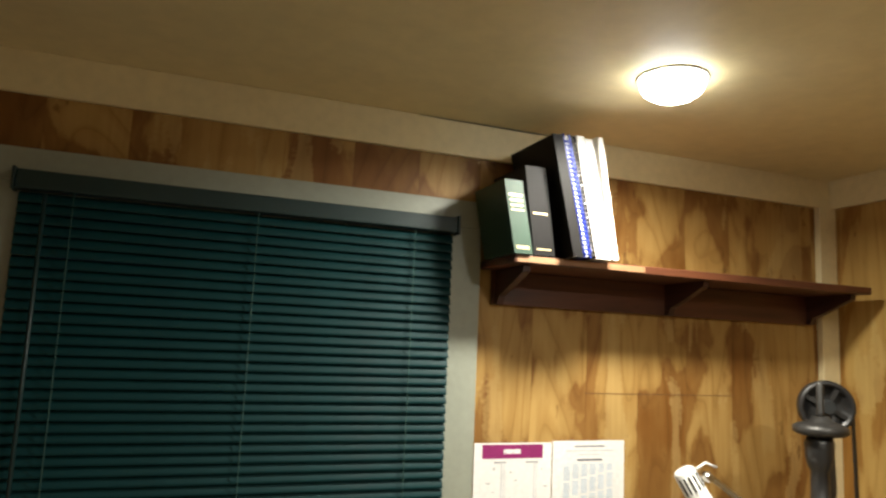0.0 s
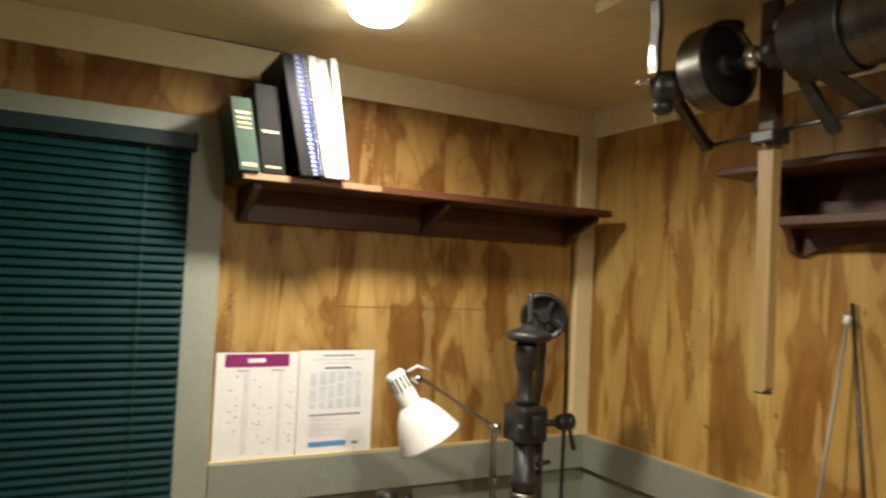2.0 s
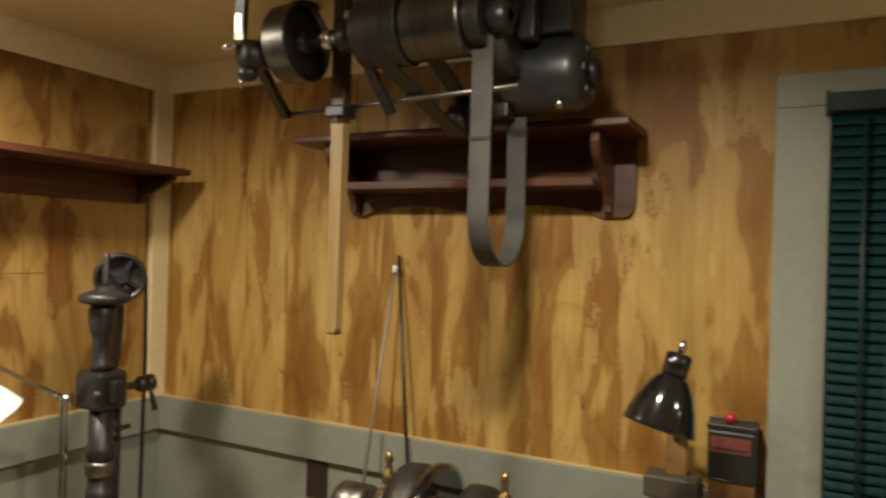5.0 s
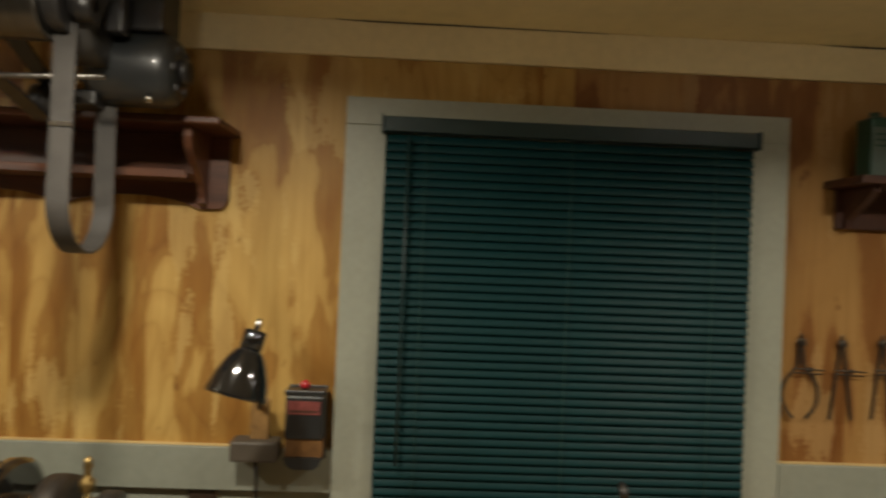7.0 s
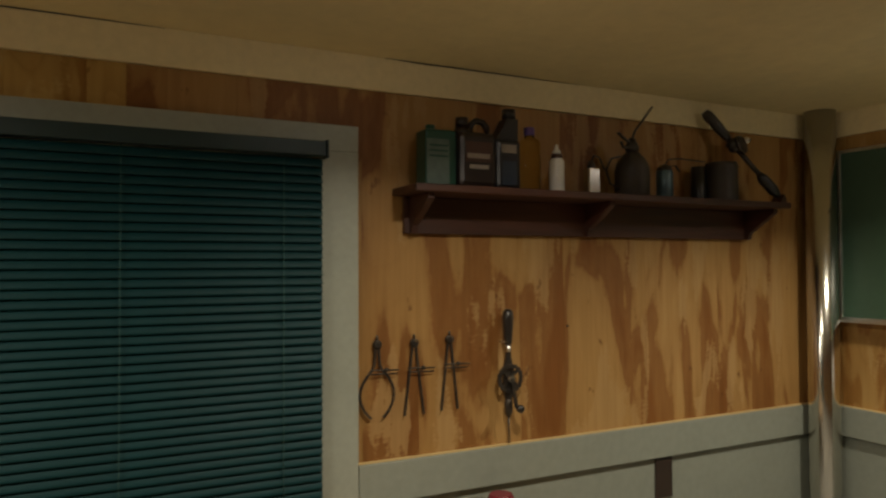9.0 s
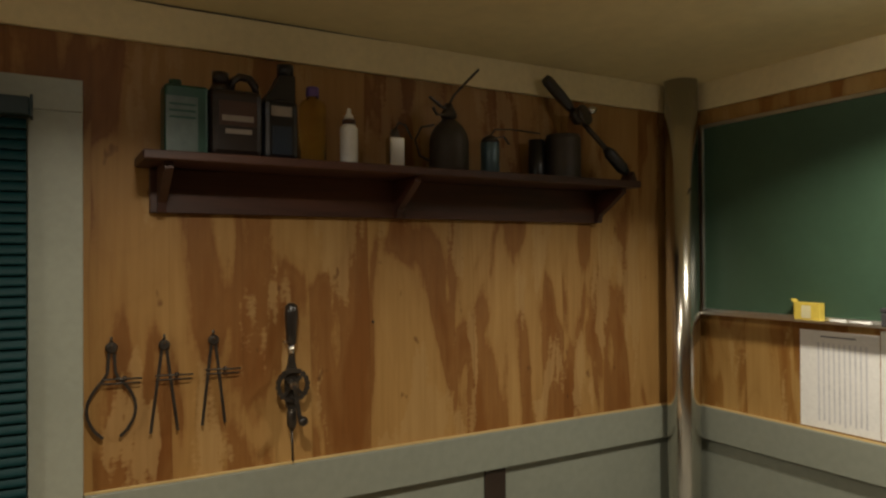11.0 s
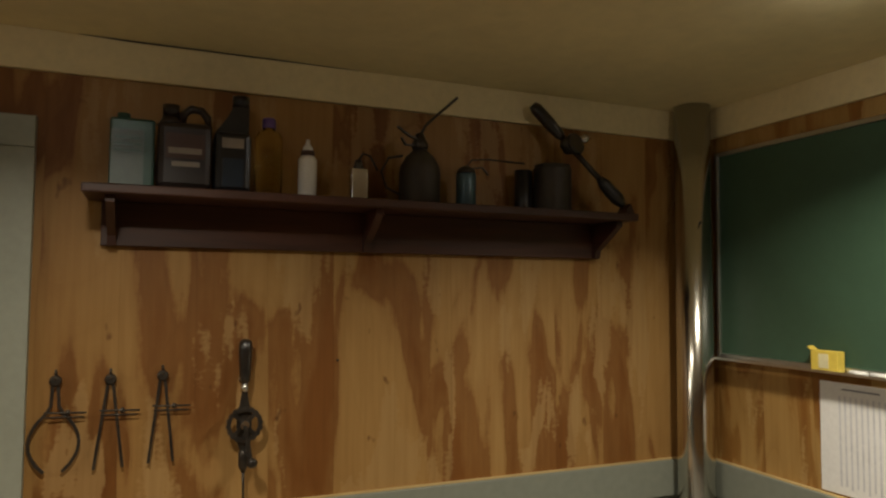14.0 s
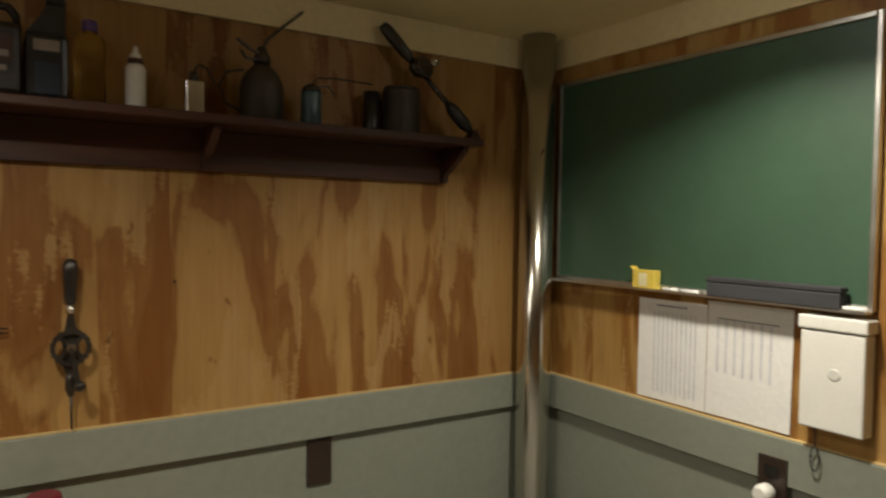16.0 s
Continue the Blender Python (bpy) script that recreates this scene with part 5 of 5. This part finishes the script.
line_shaft()
w = thing("shifter_lever", (1.635, 0.668, 1.304), "wooden belt-shifter lever, dark above its iron clamp, pale below", "lever")
part("upper_bar", B(1.622, 1.648, 0.650, 0.686, 1.765, 2.0515, bevel=0.003), wood("dark_oiled_wood", (0.085, 0.045, 0.022), (0.04, 0.02, 0.01), 0.5, (1, 1, 0.05), 0), w, "dark oiled upper bar")
part("handle", prism(bmesh.new(), [(0.652, 1.7645), (0.684, 1.7645), (0.681, 1.312), (0.676, 1.304), (0.660, 1.304), (0.655, 1.312)], "x", 1.624, 1.648), ASH, w, "pale wooden handle")
# thin black plate stands in for the shaded underside of the handle end
part("end_cap", B(1.625, 1.647, 0.656, 0.680, 1.3005, 1.3038), BLACK_IRON, w)
part("clamp", B(1.610, 1.660, 0.642, 0.694, 1.775, 1.800, bevel=0.004), BLACK_IRON, w)
part("bolt", turned(bmesh.new(), [(0.007, 0), (0.009, 0.4), (0, 1)], (1.622, 0.668, 1.772), (1.606, 0.660, 1.772), 12), STEEL, w, "bright bolt head")


def hanging_belt():
    y, r, bx = 0.298, 0.0905, SX + 0.10
    pts = []
    for k in range(33):
        a = math.pi * k / 32
        pts.append((bx - r * math.cos(a), y, SZ2 + r * math.sin(a)))
    right = [(bx + r, y, SZ2 - 0.10), (bx + r + 0.004, y, 1.75), (bx + r + 0.008, y, 1.60)]
    c, rr = bx + 0.004, r + 0.006
    bottom = [(c + rr * math.cos(a), y, 1.562 - 0.098 * math.sin(a)) for a in (math.pi * k / 40 for k in range(41))]
    left = [(bx - r - 0.001, y, 1.65), (bx - r, y, 1.78)]
    loop = pts + right + bottom + left
    w = thing("drive_belt", (bx, y, 1.46), "grey flat leather drive belt hanging slack from its drum", "belt", "drive belts")
    part("strap", sweep(bmesh.new(), loop + [loop[0]], 0.042, 0.005, side=(0, 1, 0)), LEATHER, w)
    part("lacing", sweep(bmesh.new(), [(bx - r - 0.0045, y, 1.70), (bx - r - 0.0045, y, 1.708)], 0.043, 0.003, side=(0, 1, 0)), STEEL, w, "pale metal belt lacing")


hanging_belt()
w = thing("drive_belt", (1.68, 0.47, 1.85), "dark flat belt running from drum to motor pulley", "belt", "drive belts")
loop = []
for k in range(13):
    a = radians(50 + 15.5 * k)
    loop.append((SX + 0.072 * math.cos(a), 0.500, SZ2 + 0.072 * math.sin(a)))
for k in range(13):
    a = radians(236 + 15.5 * k)
    loop.append((1.80 + 0.042 * math.cos(a), 0.452, 1.79 + 0.042 * math.sin(a)))
part("strap", sweep(bmesh.new(), loop + [loop[0]], 0.038, 0.005, side=(0, 1, 0)), BLACK_IRON, w)
seam = [Vector(q) for q in loop[-2:]]
part("lacing", sweep(bmesh.new(), [seam[0], seam[0] + (seam[1] - seam[0]) * 0.8], 0.040, 0.009, side=(0, 1, 0)), IRON, w, "dark metal belt lacing")

w = thing("electric_motor", (1.755, 0.22, 1.85), "dark grey round electric motor hung under the ceiling", "motor")
part("housing", turned(bmesh.new(), [(0.030, 0), (0.060, 0.02), (0.074, 0.08), (0.079, 0.18), (0.079, 0.82), (0.070, 0.95), (0.045, 1)], (1.755, 0.142, 1.858), (1.755, 0.335, 1.858), 36), GREY_ENAMEL, w)
for k in range(6):
    a = radians(60 * k)
    part("vent", B(1.755 + 0.045 * math.cos(a) - 0.010, 1.755 + 0.045 * math.cos(a) + 0.010, 0.1405, 0.147, 1.858 + 0.045 * math.sin(a) - 0.006, 1.858 + 0.045 * math.sin(a) + 0.006), BLACK_IRON, w)
part("end_cap", turned(bmesh.new(), [(0.030, 0), (0.028, 0.8), (0.018, 1)], (1.755, 0.142, 1.858), (1.755, 0.124, 1.858), 20), BLACK_IRON, w)
part("bracket", B(1.70, 1.81, 0.17, 0.30, 1.928, CEIL - 0.001, bevel=0.006), BLACK_IRON, w)
part("motor_shaft", rod(bmesh.new(), (1.757, 0.335, 1.85), (1.80, 0.47, 1.79), 0.008, seg=12), STEEL, w)
part("motor_pulley", turned(bmesh.new(), [(0.030, 0), (0.038, 0.1), (0.038, 0.9), (0.030, 1)], (1.80, 0.43, 1.79), (1.80, 0.475, 1.79), 24), BLACK_IRON, w)
part("junction_box", B(1.70, 1.76, 0.30, 0.38, 1.768, 1.80, bevel=0.004), BLACK_IRON, w)
part("foot_screw", turned(bmesh.new(), [(0.005, 0), (0.007, 1)], (1.70, 0.19, 1.795), (1.69, 0.186, 1.780), 10), STEEL, w)

# ---- benches and machines ----
BENCH_WOOD = wood("worn_bench_wood", (0.40, 0.27, 0.13), (0.24, 0.15, 0.06), 0.6, (0.3, 0.3, 1), 0)
w = thing("workbench", (1.70, -0.8, 0), "worn wooden workbench along the east wall", "workbench", "workbenches")
part("bench_top", B(1.38, EAST - 0.021, -1.98, 0.98, BENCH - 0.045, BENCH - 0.0005, bevel=0.004), BENCH_WOOD, w)
for x in (1.43, 1.93):
    for y in (-1.90, -0.50, 0.90):
        part("leg", B(x - 0.04, x + 0.04, y - 0.04, y + 0.04, 0.0005, BENCH - 0.046), BENCH_WOOD, w)
w = thing("workbench", (1.30, 1.30, 0), "worn wooden workbench along the north wall", "workbench", "workbenches")
part("bench_top", B(0.50, EAST - 0.021, 0.985, NORTH - 0.045, BENCH - 0.045, BENCH - 0.0005, bevel=0.004), BENCH_WOOD, w)
for x in (0.56, 1.93):
    for y in (1.03, 1.54):
        part("leg", B(x - 0.04, x + 0.04, y - 0.04, y + 0.04, 0.0005, BENCH - 0.046), BENCH_WOOD, w)


def drill_press():
    x, y = 1.505, 1.25
    w = thing("drill_press", (x, y, BENCH), "antique black iron bench drill press with belt pulley", "drill press")
    part("base", B(x - 0.10, x + 0.12, y - 0.09, y + 0.10, BENCH, BENCH + 0.03, bevel=0.006), BLACK_IRON, w)
    part("column", rod(bmesh.new(), (x + 0.06, y + 0.04, BENCH + 0.03), (x + 0.06, y + 0.04, 1.10), 0.022, seg=20), IRON, w)
    # lower quill with collars
    part("quill", turned(bmesh.new(), [(0.030, 0), (0.031, 0.22), (0.027, 0.23), (0.027, 0.52), (0.033, 0.54), (0.033, 0.64), (0.028, 0.66), (0.028, 1)], (x, y, 0.84), (x, y, 1.085), 26), BLACK_IRON, w, "black stepped quill")
    part("steel_sleeve", turned(bmesh.new(), [(0.031, 0), (0.0335, 0.2), (0.0335, 0.8), (0.031, 1)], (x, y, 0.925), (x, y, 0.962), 26), WORN_STEEL, w, "bright steel sleeve")
    # head clamp with split lugs
    part("head_casting", B(x - 0.037, x + 0.046, y - 0.036, y + 0.055, 1.085, 1.178, bevel=0.011), BLACK_IRON, w, "black cast head clamp")
    part("clamp_lug", B(x - 0.012, x + 0.012, y - 0.056, y - 0.0365, 1.105, 1.158, bevel=0.005), BLACK_IRON, w)
    part("clamp_bolt", turned(bmesh.new(), [(0.009, 0), (0.010, 0.5), (0.006, 1)], (x - 0.038, y - 0.046, 1.132), (x - 0.056, y - 0.046, 1.132), 8), IRON, w)
    # yoke: a spindle and one bowed arm with a gap between them
    part("spindle", turned(bmesh.new(), [(0.022, 0), (0.026, 0.08), (0.021, 0.12), (0.020, 0.52), (0.024, 0.56), (0.030, 0.70), (0.032, 0.92), (0.026, 1)], (x - 0.006, y, 1.179), (x - 0.006, y, 1.336), 24), BLACK_IRON, w, "black turned spindle")
    part("yoke_arm", sweep(bmesh.new(), [(x + 0.034, y + 0.012, 1.172), (x + 0.048, y + 0.018, 1.215), (x + 0.060, y + 0.030, 1.26), (x + 0.072, y + 0.042, 1.31), (x + 0.080, y + 0.056, 1.39)], 0.018, 0.016, side=(1, 0, 0)), BLACK_IRON, w, "bowed black arm")
    part("feed_cap", turned(bmesh.new(), [(0.030, 0), (0.050, 0.10), (0.059, 0.22), (0.059, 0.50), (0.048, 0.62), (0.024, 0.80), (0.019, 1)], (x, y, 1.336), (x, y, 1.382), 28), IRON, w, "flat cast cap")
    part("screw", turned(bmesh.new(), [(0.010, 0), (0.008, 0.1), (0.008, 0.9), (0.005, 1)], (x, y, 1.382), (x, y, 1.462), 12), IRON, w)
    c = Vector((1.592, 1.31, 1.398))
    ax = Vector((-0.55, -0.82, 0.0)).normalized()
    p = part("belt_wheel", turned(bmesh.new(), [(0.045, 0), (0.062, 0.02), (0.064, 0.5), (0.062, 0.98), (0.053, 1), (0.050, 0.55), (0.020, 0.5)], c - ax * 0.018, c + ax * 0.018, 36), BLACK_IRON, w, "black flat belt wheel")
    part("wheel_hub", rod(bmesh.new(), c, c + ax * 0.026, 0.020, 0.015, 18), GREY_ENAMEL, p)
    for k in range(4):
        q = math.pi / 2 * k + 0.5
        u = Vector((0, 0, 1)) * math.sin(q) + ax.cross(Vector((0, 0, 1))) * math.cos(q)
        part("wheel_spoke", sweep(bmesh.new(), [c + ax * 0.008 + u * 0.016, c + ax * 0.008 + u * 0.050], 0.011, 0.006, side=tuple(ax.cross(u))), BLACK_IRON, p)
    part("drive_strap", sweep(bmesh.new(), [(1.650, 1.285, 1.40), (1.655, 1.285, 1.20), (1.652, 1.285, BENCH + 0.06)], 0.010, 0.004, side=(1, 0, 0)), BLACK_IRON, w, "thin dark belt")
    part("feed_shaft", rod(bmesh.new(), (x + 0.03, y, 1.128), (1.648, y, 1.128), 0.009, seg=12), IRON, w)
    part("feed_hub", turned(bmesh.new(), [(0.012, 0), (0.020, 0.2), (0.020, 0.45), (0.012, 0.5), (0.022, 0.6), (0.022, 0.85), (0.010, 1)], (1.600, y, 1.128), (1.656, y, 1.128), 16), BLACK_IRON, w)
    part("feed_handle", rod(bmesh.new(), (1.632, y - 0.01, 1.128), (1.645, y - 0.02, 1.060), 0.005, 0.0075, 10), BLACK_IRON, w)
    part("set_screw", rod(bmesh.new(), (x + 0.025, y - 0.02, 1.032), (x + 0.060, y - 0.025, 1.036), 0.006, seg=10), BLACK_IRON, w)
    part("knuckle", turned(bmesh.new(), [(0.040, 0), (0.050, 0.25), (0.050, 0.75), (0.034, 1)], (x + 0.01, y, BENCH + 0.03), (x + 0.01, y, 0.862), 20), BLACK_IRON, w)


drill_press()


def metal_lathe():
    x, z = 1.75, 0.885
    w = thing("metal_lathe", (x, 0.45, BENCH), "small antique metal lathe with bright cone pulleys and brass oilers", "lathe")
    part("bed", B(x - 0.06, x + 0.06, -0.10, 0.78, BENCH, BENCH + 0.07, bevel=0.004), BLACK_IRON, w)
    for y in (0.585, 0.30):
        h = part("headstock_bearing", B(x - 0.045, x + 0.045, y - 0.022, y + 0.022, BENCH + 0.0705, z + 0.045, bevel=0.01), BLACK_IRON, w)
        part("bearing_cap", turned(bmesh.new(), [(0.040, 0), (0.045, 0.1), (0.045, 0.9), (0.040, 1)], (x, y - 0.026, z + 0.012), (x, y + 0.026, z + 0.012), 24), STEEL, h, "bright bearing cap")
        o = part("oil_cup", turned(bmesh.new(), [(0.008, 0), (0.008, 0.15), (0.016, 0.2), (0.016, 0.42), (0.009, 0.5), (0.007, 0.7), (0.010, 0.75), (0.008, 0.9), (0.003, 1)], (x, y, z + 0.055), (x, y, z + 0.145), 14), BRASS, h, "brass oil cup")
        part("oil_lever", rod(bmesh.new(), (x - 0.014, y - 0.012, z + 0.102), (x + 0.014, y + 0.012, z + 0.102), 0.003, seg=8), BRASS, o)
    part("spindle", rod(bmesh.new(), (x, 0.24, z), (x, 0.72, z), 0.014, seg=16), STEEL, w)
    part("chuck", turned(bmesh.new(), [(0.040, 0), (0.055, 0.06), (0.055, 0.9), (0.050, 1)], (x, 0.635, z), (x, 0.715, z), 32), WORN_STEEL, w, "bright steel chuck")
    part("large_step", turned(bmesh.new(), [(0.09, 0), (0.122, 0.02), (0.125, 0.5), (0.122, 0.98), (0.09, 1)], (x, 0.475, z), (x, 0.545, z), 44), DULL_IRON, w, "dark turned pulley step")
    part("large_flange", turned(bmesh.new(), [(0.118, 0), (0.134, 0.1), (0.134, 0.9), (0.118, 1)], (x, 0.446, z), (x, 0.4745, z), 44), BLACK_GLOSS, w, "glossy black flanged wheel")
    part("small_step", turned(bmesh.new(), [(0.07, 0), (0.102, 0.04), (0.104, 0.5), (0.102, 0.96), (0.07, 1)], (x, 0.335, z), (x, 0.385, z), 40), DULL_IRON, w, "dark turned pulley step")
    part("gear", turned(bmesh.new(), [(0.03, 0), (0.06, 0.05), (0.06, 0.95), (0.03, 1)], (x, 0.386, z), (x, 0.445, z), 30), STEEL, w)
    part("tail_gear", turned(bmesh.new(), [(0.03, 0), (0.072, 0.1), (0.072, 0.9), (0.03, 1)], (x, 0.235, z), (x, 0.272, z), 30), IRON, w)


metal_lathe()
w = thing("steel_rods", (1.985, 0.74, 0.9), "two thin steel rods leaning together against the wall", "rods")
part("pale_rod", rod(bmesh.new(), (1.930, 0.806, BENCH + 0.001), (1.995, 0.733, 1.436), 0.0048, 0.0035, 8), plain("dull_zinc", (0.30, 0.28, 0.23), 0.55, 0.4), w, "pale zinc rod")
part("rod_tip", rod(bmesh.new(), (1.994, 0.734, 1.428), (1.996, 0.732, 1.448), 0.0075, seg=10), WHITE_ENAMEL, w, "white rod tip")
part("dark_rod", rod(bmesh.new(), (1.975, 0.640, BENCH + 0.001), (2.005, 0.728, 1.475), 0.0045, seg=8), TOOL, w, "dark rod")

w = thing("bench_motor", (1.20, 1.38, BENCH), "small black motor housing on the bench below the lamp", "motor")
part("body", turned(bmesh.new(), [(0.04, 0), (0.075, 0.1), (0.078, 0.6), (0.06, 0.9), (0.03, 1)], (1.19, 1.38, BENCH), (1.19, 1.38, 0.925), 26), BLACK_IRON, w)
part("top_knob", turned(bmesh.new(), [(0.012, 0), (0.026, 0.3), (0.026, 0.8), (0.012, 1)], (1.185, 1.37, 0.925), (1.185, 1.37, 0.962), 18), BLACK_IRON, w)
part("cable", sweep(bmesh.new(), [(1.205, 1.37, 0.93), (1.245, 1.36, 0.945), (1.262, 1.36, 0.90), (1.262, 1.37, 0.80), (1.262, 1.38, BENCH + 0.006)], 0.005, 0, seg=8), BLACK_IRON, w)

# cans and jars on the bench under the calipers
w = thing("spray_can", (1.935, -1.72, BENCH), "spray can with a dark red cap", "can", "cans on the bench")
part("can_body", turned(bmesh.new(), [(0.033, 0), (0.035, 0.02), (0.035, 0.95), (0.030, 1)], (1.935, -1.72, BENCH), (1.935, -1.72, 0.853), 22), STEEL, w)
part("cap", turned(bmesh.new(), [(0.036, 0), (0.0365, 0.6), (0.032, 0.95), (0.028, 1)], (1.935, -1.72, 0.8532), (1.935, -1.72, 0.879), 24), plain("dark_red_plastic", (0.14, 0.010, 0.016), 0.35), w, "dark red cap")
for y, h, r in ((-1.645, 0.878, 0.026), (-1.57, 0.866, 0.03), (-1.47, 0.864, 0.032), (-1.37, 0.866, 0.03)):
    w = thing("glass_jar", (1.93, y, BENCH), "glass jar with a bright tin lid", "jar", "jars on the bench")
    part("jar", turned(bmesh.new(), [(r * 0.9, 0), (r, 0.06), (r, 0.85), (r * 0.82, 1)], (1.93, y, BENCH), (1.93, y, h - 0.022), 20), CLEAR, w)
    part("lid", turned(bmesh.new(), [(r * 0.86, 0), (r * 0.88, 0.8), (r * 0.8, 1)], (1.93, y, h - 0.0218), (1.93, y, h), 20), STEEL, w, "bright tin lid")
w = thing("scriber_post", (1.80, -0.87, BENCH), "slim steel scriber post standing on the bench", "scriber")
part("foot", turned(bmesh.new(), [(0.035, 0), (0.035, 0.6), (0.015, 1)], (1.80, -0.87, BENCH), (1.80, -0.87, BENCH + 0.03), 20), IRON, w)
part("post", rod(bmesh.new(), (1.80, -0.87, BENCH + 0.03), (1.80, -0.865, 0.985), 0.006, seg=10), STEEL, w)
part("clamp", turned(bmesh.new(), [(0.008, 0), (0.012, 0.5), (0.008, 1)], (1.785, -0.866, 0.965), (1.815, -0.866, 0.985), 12), IRON, w)
